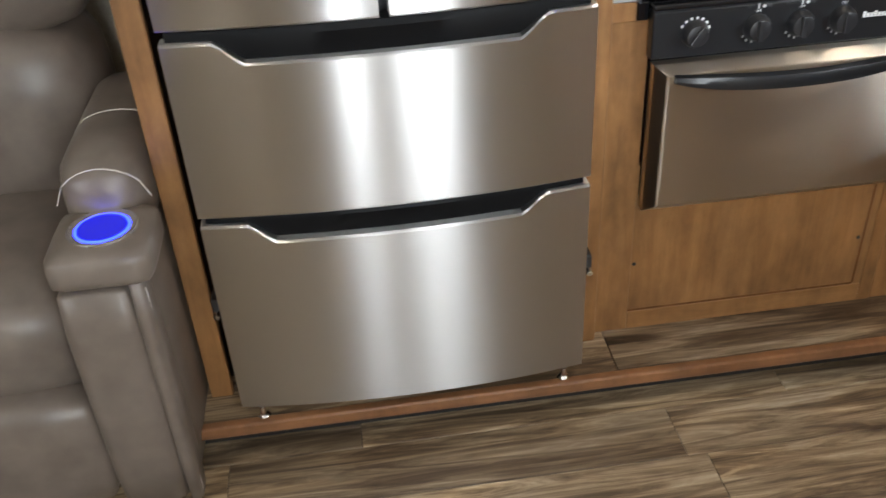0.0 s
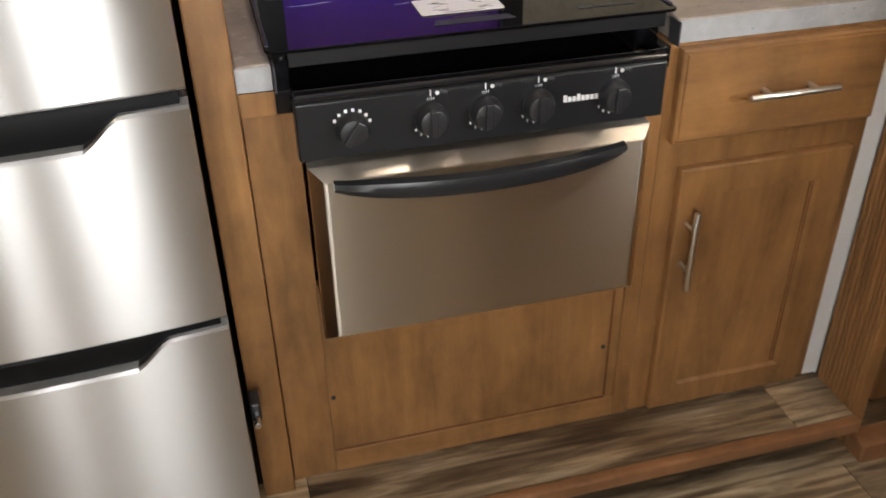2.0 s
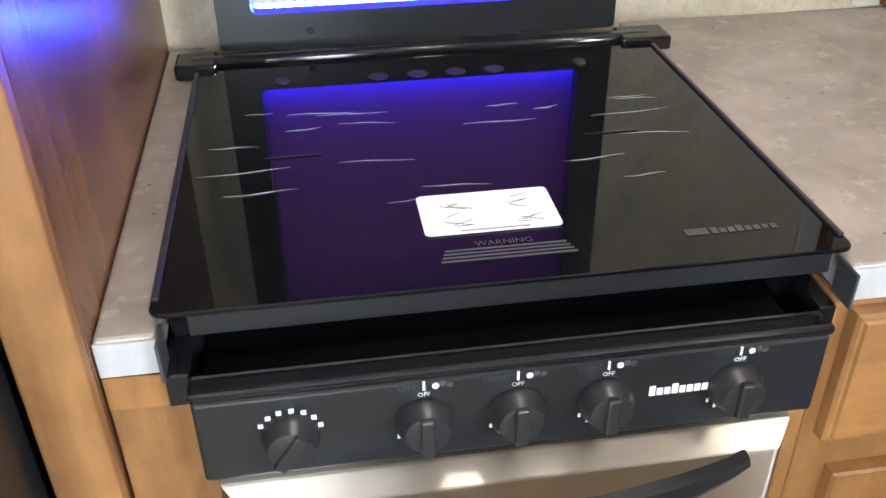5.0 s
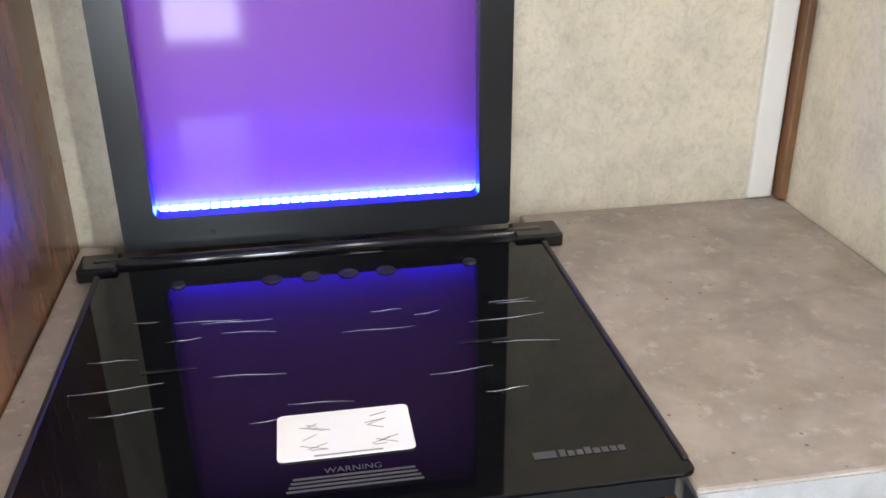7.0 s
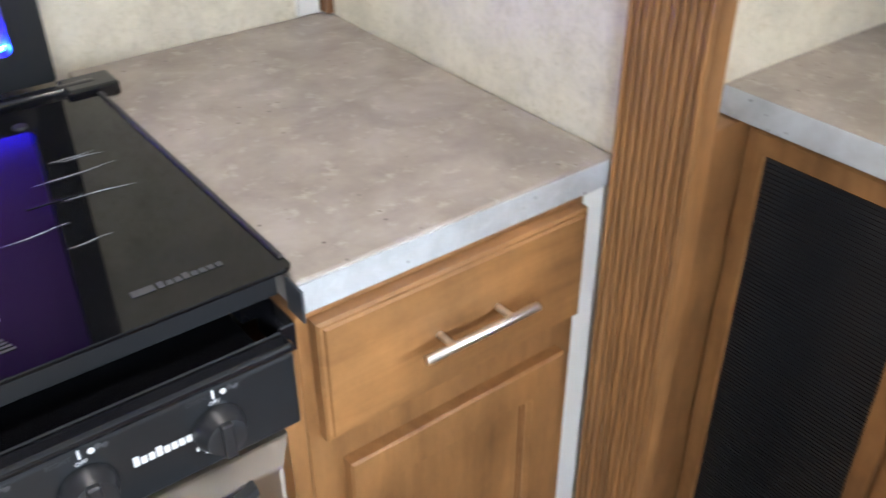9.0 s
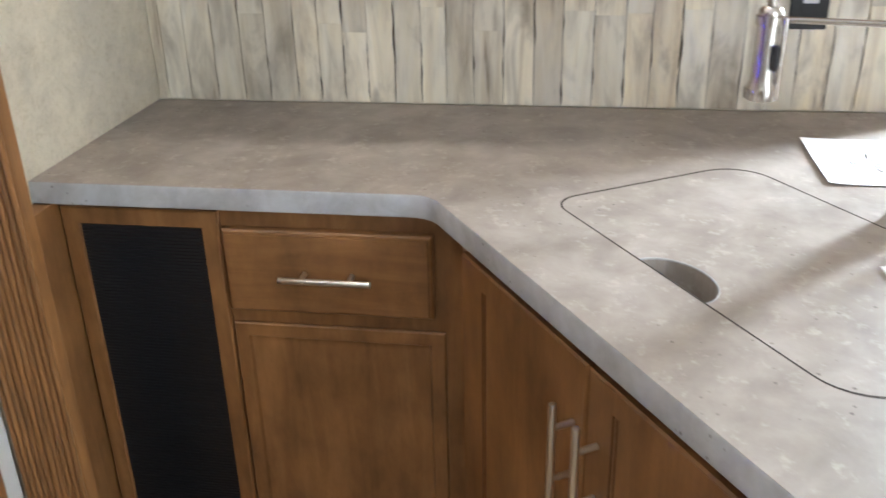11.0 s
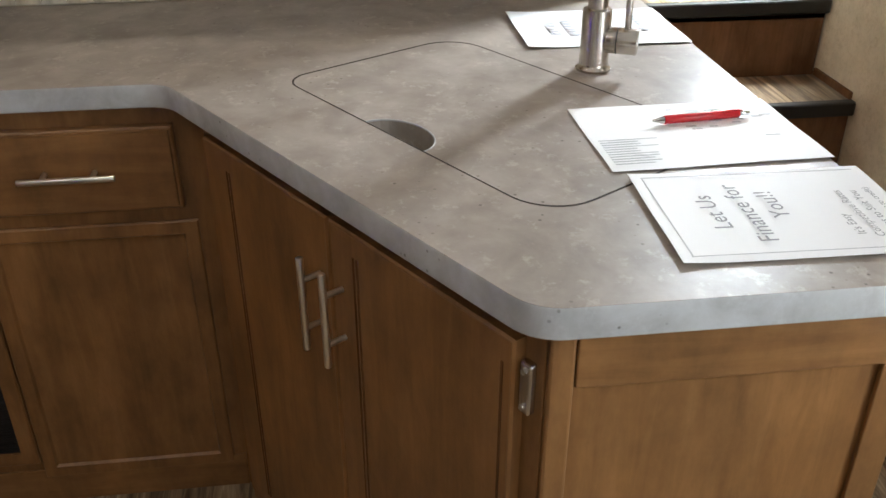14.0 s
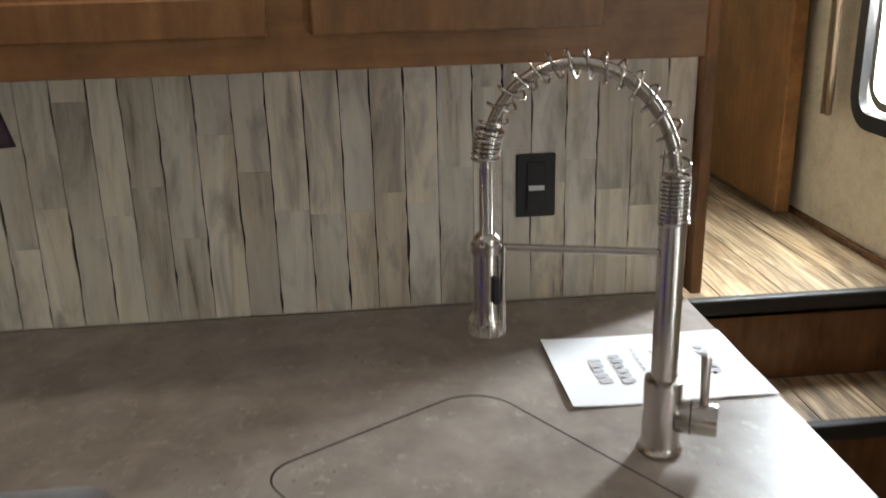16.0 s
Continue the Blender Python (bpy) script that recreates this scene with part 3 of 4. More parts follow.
def fridge_front(x0, x1, z0, top, thick=0.03, n=28):
    """A bowed door front; top: function of x."""
    b = bmesh.new()
    cols = []
    for i in range(n + 1):
        x = x0 + (x1 - x0) * i / n
        y = fridge_y(x)
        zt = top(x)
        e = 0.004
        cols.append([b.verts.new(p) for p in ((x, FYE + thick, z0), (x, y + e, z0), (x, y, z0 + e), (x, y, zt - e), (x, y + e, zt), (x, FYE + thick, zt))])
    for a, c in zip(cols, cols[1:]):
        for k in range(6):
            b.faces.new((a[k], a[(k + 1) % 6], c[(k + 1) % 6], c[k]))
    b.faces.new(cols[0][::-1])
    b.faces.new(cols[-1])
    return b


def scoop(zt, dip=0.036):
    a0, a1, b0, b1 = FX0 + 0.085, FX0 + 0.125, FX1 - 0.125, FX1 - 0.085

    def top(x):
        if x <= a0 or x >= b1:
            return zt
        if x < a1:
            return zt - dip * (x - a0) / (a1 - a0)
        if x > b0:
            return zt - dip * (b1 - x) / (b1 - b0)
        return zt - dip
    return top


fr = thing("refrigerator", "stainless steel refrigerator with two bowed freezer drawers", "refrigerator")
part("body", box(FX0 + 0.004, FX1 - 0.004, -0.068, 0.60, 0.115, 1.80, 0.003), M_black_plastic, fr, "black refrigerator body")
for z0, zt, nm in ((0.122, 0.552, "freezer_drawer"), (0.568, 0.884, "freezer_drawer")):
    d = flat_uv(part(nm, fridge_front(FX0, FX1, z0, scoop(zt), n=60), M_steel, fr, "bowed brushed steel drawer front", True, 25))
    bm = bmesh.new()
    cols = []
    for i in range(25):
        x = FX0 + 0.01 + (FX1 - FX0 - 0.02) * i / 24
        y = fridge_y(x) + 0.012
        cols.append([bm.verts.new(p) for p in ((x, y + 0.04, zt - 0.052), (x, y + 0.012, zt - 0.046), (x, y - 0.001, zt + 0.004), (x, y + 0.004, zt + 0.0145), (x, y + 0.04, zt + 0.0145))])
    for a, c in zip(cols, cols[1:]):
        for k in range(5):
            bm.faces.new((a[k], a[(k + 1) % 5], c[(k + 1) % 5], c[k]))
    bm.faces.new(cols[0][::-1])
    bm.faces.new(cols[-1])
    part("grip", bm, M_grip, d, "black recessed drawer grip", True)
for x0, x1 in ((FX0, -0.495), (-0.479, FX1)):
    flat_uv(part("door", fridge_front(x0, x1, 0.904, lambda x: 1.78), M_steel, fr, "bowed brushed steel door", True, 25))
for fxx in (-0.80, -0.178):
    f = part("foot", lathe([(0.013, 0.0), (0.014, 0.006), (0.010, 0.010), (0.006, 0.012), (0.006, 0.032)], (fxx, -0.105, 0.0865), seg=14), M_chrome, fr, "chrome levelling foot", True)
for lx in (-0.852, -0.126):
    lt = part("latch", box(lx - 0.008, lx + 0.008, -0.068, -0.032, 0.33, 0.365, 0.003), M_black_plastic, fr, "black plastic travel latch")
    part("latch_screw", rod((lx, -0.055, 0.338), (lx, -0.085, 0.334), 0.006, seg=12, bev=0.001), M_chrome, lt, "chrome latch screw", True)

# ---- stove ----
stove = thing("stove", "black gas range with stainless oven door and glass cover", "stove")
part("body", box(0.0, 0.531, 0.024, 0.56, 0.43, 0.80, 0.003), M_black_enamel, stove)
SW = 0.5235
# oven door: bowl-edged brushed steel panel
bm = bmesh.new()
def oven_loop(a, y, up=0.0):
    return [bm.verts.new(p) for p in ((0.000 + a, y, 0.412 + a), (0.532 - a, y, 0.412 + a), (0.532 - a, y, 0.721 - a * 0.75), (0.000 + a, y, 0.721 - a * 0.75))]
rings = [oven_loop(0, 0.022), oven_loop(0, 0.003), oven_loop(0.0015, 0.000), oven_loop(0.018, -0.020), oven_loop(0.0205, -0.0215), oven_loop(0.024, -0.022)]
for a, c in zip(rings, rings[1:]):
    for kk in range(4):
        bm.faces.new((a[kk], a[(kk + 1) % 4], c[(kk + 1) % 4], c[kk]))
bm.faces.new(rings[0])
bm.faces.new(rings[-1])
oven = flat_uv(part("oven_door", bm, M_steel_oven, stove, "brushed stainless oven door"))
# bowed black oven handle
pts = []
for i in range(25):
    u = -1 + 2 * i / 24
    pts.append((0.256 + 0.224 * u, u))
bm = bmesh.new()
cols = []
for x, u in pts:
    y = -0.030 - 0.040 * (1 - u * u) ** 0.8
    z = 0.700 - 0.004 * (1 - u * u)
    hh = 0.0075 + 0.0085 * (1 - u ** 4)
    cols.append([bm.verts.new(p) for p in ((x, y + 0.012, z - hh), (x, y, z - hh * 0.8), (x, y - 0.004, z), (x, y, z + hh * 0.8), (x, y + 0.012, z + hh), (x, y + 0.014, z))])
for a, c in zip(cols, cols[1:]):
    for kk in range(6):
        bm.faces.new((a[kk], a[(kk + 1) % 6], c[(kk + 1) % 6], c[kk]))
bm.faces.new(cols[0][::-1])
bm.faces.new(cols[-1])
oh = part("oven_handle", bm, M_panel_grey, oven, "black bowed oven handle", True)
# knob panel
kp = part("knob_panel", box(-0.010, 0.546, -0.006, 0.020, 0.734, 0.823, 0.004, 3), M_panel_grey, stove, "dark grey knob panel")
part("panel_lip", box(-0.012, 0.548, -0.008, 0.016, 0.8235, 0.8345, 0.005, 3), M_black_enamel, stove, "glossy black lip over the knobs")


def knob(x, pointer=True, big=1.0):
    kz, ky = 0.779, -0.0065
    r = 0.0248 * big
    kn = part("knob", lathe([(r, 0.0), (r * 1.0, 0.006), (r * 0.92, 0.010), (r * 0.78, 0.020), (r * 0.6, 0.0215), (0.0, 0.0215)], (x, ky, kz), (0, -1, 0), 28), M_black_plastic, stove, "black plastic burner knob", True)
    g = moved(box(-0.006, 0.006, -0.008, 0.0, -r * 0.80, r * 0.80, 0.002), pose(x, ky - 0.018, kz, 0, 0 if pointer else 35, 0))
    part("grip", g, M_black_plastic, kn)
    m = box(x - 0.001, x + 0.001, ky - 0.0005, ky + 0.0012, kz + r + 0.009, kz + r + 0.018)
    if pointer:
        part("mark", m, M_print, kn)
        for i in range(3):
            a = radians(-35 - 22 * i)
            part("mark", box(x + r * 1.12 * math.cos(a) * -1 - 0.0012, x + r * 1.12 * math.cos(a) * -1 + 0.0012, ky - 0.0005, ky + 0.0012, kz + r * 1.12 * math.sin(a) - 0.002, kz + r * 1.12 * math.sin(a) + 0.002), M_print, kn)
    else:
        m.free()
        for i in range(7):
            a = radians(150 - 22 * i)
            cx, cz = x + r * 1.10 * math.cos(a), kz + r * 1.10 * math.sin(a)
            part("mark", box(cx - 0.0022, cx + 0.0022, ky - 0.0005, ky + 0.0012, cz - 0.0022, cz + 0.0022), M_print, kn)
    return kn


KNOBS = (0.067, 0.181, 0.262, 0.342, 0.462)
for i, kx in enumerate(KNOBS):
    knob(kx, i > 0, 1.0)


def words(text, size, m, material, parent, name="lettering", align="CENTER", squash=1.0):
    cu = bpy.data.curves.new(name, "FONT")
    cu.body, cu.size, cu.align_x, cu.align_y = text, size, align, "CENTER"
    cu.resolution_u = 2
    tmp = bpy.data.objects.new("tmp_text", cu)
    scene.collection.objects.link(tmp)
    me = bpy.data.meshes.new_from_object(tmp)
    bpy.data.objects.remove(tmp)
    bpy.data.curves.remove(cu)
    me.name = name
    me.transform(m @ Matrix.Diagonal((squash, 1, 1, 1)))
    me.materials.clear()
    me.materials.append(material)
    ob = new(name, me)
    ob.parent = parent
    return ob


for kx, text in ((0.181, "LEFT"), (0.262, "FRONT"), (0.342, "RIGHT"), (0.462, "OVEN")):
    words(text, 0.0075, pose(kx - 0.006, -0.0072, 0.8175, 90, 0, 0), M_print_grey, kp, align="RIGHT")
    words("OFF", 0.0065, pose(kx, -0.0072, 0.8085, 90, 0, 0), M_print, kp)
    for j in range(3):
        part("burner_mark", lathe([(0.0, 0.0), (0.003, 0.0), (0.003, 0.001)], (kx + 0.010 + 0.006 * j, -0.0062, 0.8165 + 0.002 * (j % 2)), (0, -1, 0), 10), M_print if j == 0 else M_print_grey, kp)
# maker's mark as plain bars
for j in range(8):
    part("mark_bar", box(0.382 + 0.0070 * j, 0.382 + 0.0070 * j + 0.0054, -0.0072, -0.0055, 0.777, 0.7875 if j in (0, 3) else 0.7845), M_print, kp)

# cooktop tray and glass cover
for args in ((-0.004, 0.530, 0.0205, 0.56, 0.806, 0.812), (-0.010, 0.546, 0.0165, 0.0200, 0.806, 0.833), (-0.031, -0.0105, 0.021, 0.0745, 0.80, 0.8335), (0.5465, 0.5635, 0.021, 0.0745, 0.80, 0.8335), (-0.028, -0.005, 0.075, 0.57, 0.812, 0.874), (0.531, 0.568, 0.075, 0.57, 0.812, 0.874), (-0.004, 0.530, 0.555, 0.575, 0.812, 0.874)):
    part("cooktop_tray", box(*args, 0.0015, 1), M_black_enamel, stove, "glossy black cooktop tray wall")
for x0 in (-0.031, 0.5685):
    part("side_cheek", box(x0, x0 + 0.003, 0.012, 0.045, 0.834, 0.872, 0.001, 1), M_cheek, stove, "metal cheek plate")
GL0, GL1, GLF, GLB, GZ = -0.037, 0.578, 0.037, 0.572, 0.885
cover = part("glass_cover", prism(rounded([(GL0, GLF), (GL1, GLF), (GL1, GLB), (GL0, GLB)], [0.012] * 4), GZ - 0.005, GZ, 0.0012, 1), M_black_glass, stove, "black glass cooktop cover", False)
part("cover_lip", box(GL0 + 0.03, GL1 - 0.02, GLF + 0.002, GLF + 0.006, GZ - 0.026, GZ - 0.0055, 0.001, 1), M_panel_grey, cover, "grey metal front lip")
part("side_rim", box(GL0 + 0.001, GL0 + 0.007, GLF + 0.02, GLB - 0.02, GZ - 0.008, GZ + 0.003, 0.001, 1), M_black_plastic, cover)
part("side_rim", box(GL1 - 0.007, GL1 - 0.001, GLF + 0.02, GLB - 0.02, GZ - 0.008, GZ + 0.003, 0.001, 1), M_black_plastic, cover)
for hx in (0.195, 0.245, 0.294, 0.344):
    part("vent_hole", lathe([(0.0, 0.0), (0.008, 0.0), (0.0125, 0.001), (0.013, 0.0004)], (hx, 0.503, GZ + 0.0004), seg=20), M_rubber, cover, "black vent grommet", True)
for hx in (0.075, 0.458):
    part("bumper", lathe([(0.009, 0.0), (0.008, 0.003), (0.0, 0.0035)], (hx, 0.52 - 0.012, GZ), seg=14), M_rubber, cover, "", True)
for gx in (0.085, 0.435):
    cl = part("grate_clip", box(gx - 0.03, gx + 0.03, 0.298, 0.304, GZ - 0.0045, GZ + 0.0012, 0.0005, 1), M_black_enamel, cover)
# thin film creases, their bright glints put in as pale colour
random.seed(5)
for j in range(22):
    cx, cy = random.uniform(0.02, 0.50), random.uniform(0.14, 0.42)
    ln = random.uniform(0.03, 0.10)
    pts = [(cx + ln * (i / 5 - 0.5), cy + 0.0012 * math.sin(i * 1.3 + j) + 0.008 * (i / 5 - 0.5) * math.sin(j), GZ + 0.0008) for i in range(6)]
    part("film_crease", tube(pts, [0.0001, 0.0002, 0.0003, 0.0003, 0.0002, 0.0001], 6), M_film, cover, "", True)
rail = part("hinge_rail", box(-0.045, 0.582, 0.576, 0.596, 0.874, 0.894, 0.006, 3), M_black_enamel, stove, "black hinge rail", True)
for x0, x1 in ((-0.062, -0.008), (0.535, 0.605)):
    part("hinge_plate", box(x0, x1, 0.560, 0.612, 0.873, 0.893, 0.004), M_black_enamel, rail)

sticker = thing("label_sticker", "white paper instruction label on the glass cover", "sticker")
part("sheet", prism(rounded([(0.201, 0.116), (0.331, 0.116), (0.331, 0.190), (0.201, 0.190)], [0.006] * 4), GZ + 0.001, GZ + 0.0016), M_paper, sticker)
random.seed(9)
for (ox, oy) in ((0.222, 0.168), (0.285, 0.170), (0.222, 0.140), (0.290, 0.140)):
    for j in range(4):
        px, py = ox + random.uniform(0, 0.012), oy + random.uniform(-0.012, 0.010)
        qx, qy = px + random.uniform(0.010, 0.026), py + random.uniform(-0.010, 0.010)
        part("drawn_line", rod((px, py, GZ + 0.0018), (qx, qy, GZ + 0.0018), 0.0003, seg=4), M_print_grey, sticker)
part("text_bar", box(0.235, 0.300, 0.1195, 0.1215, GZ + 0.0016, GZ + 0.0019), M_ink, sticker)
words("WARNING", 0.011, pose(0.270, 0.098, GZ + 0.0007, 0, 0, 0), M_print_grey, cover)
for j in range(4):
    part("text_bar", box(0.215 - 0.002 * j, 0.326 + 0.002 * j, 0.0885 - 0.0055 * j, 0.0915 - 0.0055 * j, GZ + 0.0004, GZ + 0.0009), M_print_grey, cover)
part("mark_bar", box(0.436, 0.458, 0.080, 0.090, GZ + 0.0004, GZ + 0.0009), M_print_grey, cover)
for j in range(8):
    part("mark_bar", box(0.461 + 0.0082 * j, 0.461 + 0.0082 * j + 0.0062, 0.080, 0.090 if j in (0, 3) else 0.0875, GZ + 0.0004, GZ + 0.0009), M_print_grey, cover)

# ---- lit glass splash panel behind the stove ----
SY = 0.618
SX0, SX1, SZ0, SZ1 = -0.005, 0.538, 0.892, 1.400
splash = thing("lit_splash_panel", "black-framed splash panel with glowing blue LED strip", "splash panel")
# the violet part of the LED glow is put into the sheet's base colour
M_splash_back = shader("violet_glow_reflector", (0.20, 0.045, 0.40), 0.5, 0.0, Coat_Weight=0.4, Coat_Roughness=0.05)[0]
part("reflector", box(SX0 + 0.02, SX1 - 0.02, SY + 0.044, SY + 0.048, SZ0 + 0.02, SZ1 - 0.02), M_splash_back, splash, "reflective back sheet, violet LED glow put into its colour")
part("frame", ring(SX0, SX1, SZ0, SZ1, 0.006, 0.046, SY - 0.006, SY + 0.020), M_panel_grey, splash, "black mitred metal frame")
part("frame_back", box(SX0 + 0.002, SX1 - 0.002, SY + 0.049, SY + 0.060, SZ0, SZ1), M_black_plastic, splash)
part("frame_side", box(SX0 + 0.002, SX0 + 0.018, SY + 0.021, SY + 0.048, SZ0, SZ1), M_black_plastic, splash)
part("frame_side", box(SX1 - 0.018, SX1 - 0.002, SY + 0.021, SY + 0.048, SZ0, SZ1), M_black_plastic, splash)
LED_Z = SZ0 + 0.042
led = part("led_strip", box(SX0 + 0.030, SX1 - 0.030, SY + 0.026, SY + 0.043, LED_Z - 0.010, LED_Z - 0.001), M_black_plastic, splash, "LED strip of small blue diodes")
nled = 34
for j in range(nled):
    lx = SX0 + 0.040 + (SX1 - SX0 - 0.080) * j / (nled - 1)
    part("diode", box(lx - 0.0060, lx + 0.0060, SY + 0.030, SY + 0.0385, LED_Z - 0.0008, LED_Z + 0.0055, 0.0015, 1), M_led, led, "glowing blue diode")
part("frame_screw", lathe([(0.005, 0), (0.004, 0.002), (0.0, 0.0022)], (0.115, SY - 0.006, SZ0 + 0.02), (0, -1, 0), 12), M_rubber, splash)

# ---- sink counter ----
PT = 0.907
S0, S1 = Vector((1.200, -0.661)), Vector((0.485, -1.116))
outline = rounded([(1.205, 0.033), (1.205, -0.658), (0.483, -1.1175), (0.483, -1.588), (BS_X - 0.012, -1.588), (BS_X - 0.012, 0.033)], [0, 0.06, 0.065, 0.02, 0, 0], 8)
# cover that lies in the sink opening
cov_points = rounded([(1.200, -0.850), (0.675, -1.178), (0.869, -1.488), (1.394, -1.160)], [0.045, 0.070, 0.075, 0.070], 8)

# the saw kerf round the cover, as a thin dark inlay, and the cover itself
diag = (S1 - S0).normalized()
nrm = Vector((diag.y, -diag.x))
if nrm.y < 0:
    nrm = -nrm
cover_s = thing("sink_cover", "laminate sink cover flush in the worktop with finger notch", "sink cover")


NOTCH = (0.938, -1.004)
NR = 0.070


def plate_with_hole(outer, hole, z0, z1):
    b = bmesh.new()
    tops, lows = [], []
    for pts in (outer, hole):
        tops.append([b.verts.new((x, y, z1)) for x, y in pts])
        lows.append([b.verts.new((x, y, z0)) for x, y in pts])
    for ring_ in (tops, lows):
        edges = []
        for loop_ in ring_:
            for a, c in zip(loop_, loop_[1:] + loop_[:1]):
                edges.append(b.edges.get((a, c)) or b.edges.new((a, c)))
        bmesh.ops.triangle_fill(b, use_beauty=True, use_dissolve=False, edges=edges)
    for up_, lo_ in zip(tops, lows):
        n = len(up_)
        for k in range(n):
            b.faces.new((lo_[k], lo_[(k + 1) % n], up_[(k + 1) % n], up_[k]))
    return b


# edge of the cover on the room side, and the half-round finger hole in it
E0, E1 = Vector((1.200, -0.850)), Vector((0.675, -1.178))
edir = (E1 - E0).normalized()
ein = Vector((-edir.y, edir.x))
if ein.y > 0:
    ein = -ein
ncen = E0 + edir * (Vector(NOTCH) - E0).dot(edir)
notch = [tuple(ncen + edir * (NR * math.cos(math.pi * k / 14)) + ein * (0.052 * math.sin(math.pi * k / 14))) for k in range(15)]
counter = tagged(part("worktop", plate_with_hole(outline, notch, PT - 0.040, PT), M_counter), "mottled grey-taupe laminate worktop around the sink", "worktop")
# ribbon round the worktop edge that carries the painted daylight
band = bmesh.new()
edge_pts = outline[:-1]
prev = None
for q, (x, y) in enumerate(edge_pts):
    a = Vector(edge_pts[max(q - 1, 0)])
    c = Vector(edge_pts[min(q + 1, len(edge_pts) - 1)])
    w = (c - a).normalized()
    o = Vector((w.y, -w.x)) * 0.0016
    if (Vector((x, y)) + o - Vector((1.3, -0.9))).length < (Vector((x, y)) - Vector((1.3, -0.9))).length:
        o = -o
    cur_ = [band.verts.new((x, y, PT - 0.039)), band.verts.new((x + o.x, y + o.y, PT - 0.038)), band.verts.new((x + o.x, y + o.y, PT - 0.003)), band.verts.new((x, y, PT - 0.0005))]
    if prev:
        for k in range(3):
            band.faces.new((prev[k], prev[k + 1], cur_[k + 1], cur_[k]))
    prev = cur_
part("edge_daylight", band, M_edge, counter, "worktop edge, daylight painted in as a paler tint", True, 50)
sink = thing("sink", "stainless steel sink bowl under the cover", "sink")
part("bowl", plate_with_hole([(1.32, -0.93), (0.78, -1.22), (0.86, -1.34), (1.36, -1.20)], [(1.312, -0.938), (0.792, -1.218), (0.865, -1.328), (1.352, -1.196)], PT - 0.20, PT - 0.041), M_nickel, sink)
part("bowl_floor", prism([(1.32, -0.93), (0.78, -1.22), (0.86, -1.34), (1.36, -1.20)], PT - 0.205, PT - 0.2005), M_nickel, sink)
grow = []
cc = sum((Vector(p) for p in cov_points), Vector((0, 0))) / len(cov_points)
for p in cov_points:
    v = Vector(p) - cc
    grow.append(tuple(cc + v * (1 + 0.0035 / v.length)))
seam = part("seam", plate_with_hole(grow, cov_points, PT - 0.0002, PT + 0.0005), M_joint, cover_s, "dark saw kerf")
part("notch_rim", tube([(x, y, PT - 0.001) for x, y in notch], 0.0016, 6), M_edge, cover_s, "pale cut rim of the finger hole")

# ---- sink cabinets ----
sc = thing("sink_cabinet", "brown wooden sink cabinet with drawer, doors and grille", "cabinet")
FXC = 1.230
part("filler", box(1.1255, FXC - 0.0005, 0.0, 0.034, 0.0, PT - 0.041), M_wood_v, sc)
part("face", box(FXC, FXC + 0.02, -0.705, 0.034, 0.0, PT - 0.041, 0.001, 1), M_wood_v, sc, "wooden face frame")
part("toe_rail", box(FXC - 0.006, FXC - 0.0005, -0.700, 0.0, 0.0, 0.085, 0.002), M_wood_y, sc)


def turned(bm, y_is_x=True):
    """From the xz plane facing -y to a face at x = FXC looking along -x."""
    return moved(bm, Matrix.Translation((FXC - 0.0005, 0, 0)) @ pose(0, 0, 0, 0, 0, -90))


# in the turned frame local x = -world y
dr = part("drawer_front", turned(panel_frame(0.296, 0.657, 0.676, 0.830, 0.006, -0.004, 0.018, ins=0.004)), M_wood_y, sc, "flat wooden drawer front")
bar_handle(dr, (FXC - 0.052, -0.400, 0.755), (FXC - 0.052, -0.558, 0.755), (-1, 0, 0))
part("door", turned(panel_frame(0.292, 0.675, 0.066, 0.645, 0.026, 0.006, 0.007)), M_wood_v, sc, "framed wooden door without handle")
# black vent grille in a wooden frame
gr = part("grille_frame", turned(panel_frame(0.004, 0.290, 0.109, 0.858, 0.030, 0.010, 0.012)), M_wood_v, sc, "wooden frame round the vent grille")
mesh_panel = part("grille", box(FXC - 0.0065, FXC - 0.0035, -0.259, -0.036, 0.137, 0.829), M_mesh, sc, "black perforated metal grille")
bm = bmesh.new()
for j in range(106):
    z = 0.139 + j * 0.0065
    box(FXC - 0.0085, FXC - 0.0066, -0.258, -0.037, z, z + 0.0032, bm=bm)
tagged(part("grille_louvre", bm, M_panel_grey, sc, "fine horizontal grille louvres"), kind="stuff")

# diagonal front: local x runs from the inner corner along the diagonal
LEN = (S1 - S0).length


def on_diag(bm, inset=0.035):
    """Local +x along the diagonal, local -y towards the room, or mirrored where it must be."""
    m = Matrix((( diag.x, -nrm.x, 0, S0.x - nrm.x * inset), (diag.y, -nrm.y, 0, S0.y - nrm.y * inset), (0, 0, 1, 0), (0, 0, 0, 1)))
    moved(bm, m)
    return bm


def diag_point(s, out, z, inset=0.035):
    q = S0 + diag * s + nrm * (out - inset)
    return (q.x, q.y, z)


part("corner_post", prism([(1.229, -0.662), (1.229, -0.706), (1.215, -0.716), (1.26, -0.79), (1.28, -0.67)], 0.0, PT - 0.041), M_wood_v, sc, "wooden corner stile")
part("diagonal_face", on_diag(box(0.040, LEN - 0.012, 0.0, 0.02, 0.0, PT - 0.041, 0.001, 1)), M_wood_v, sc, "wooden diagonal face frame")
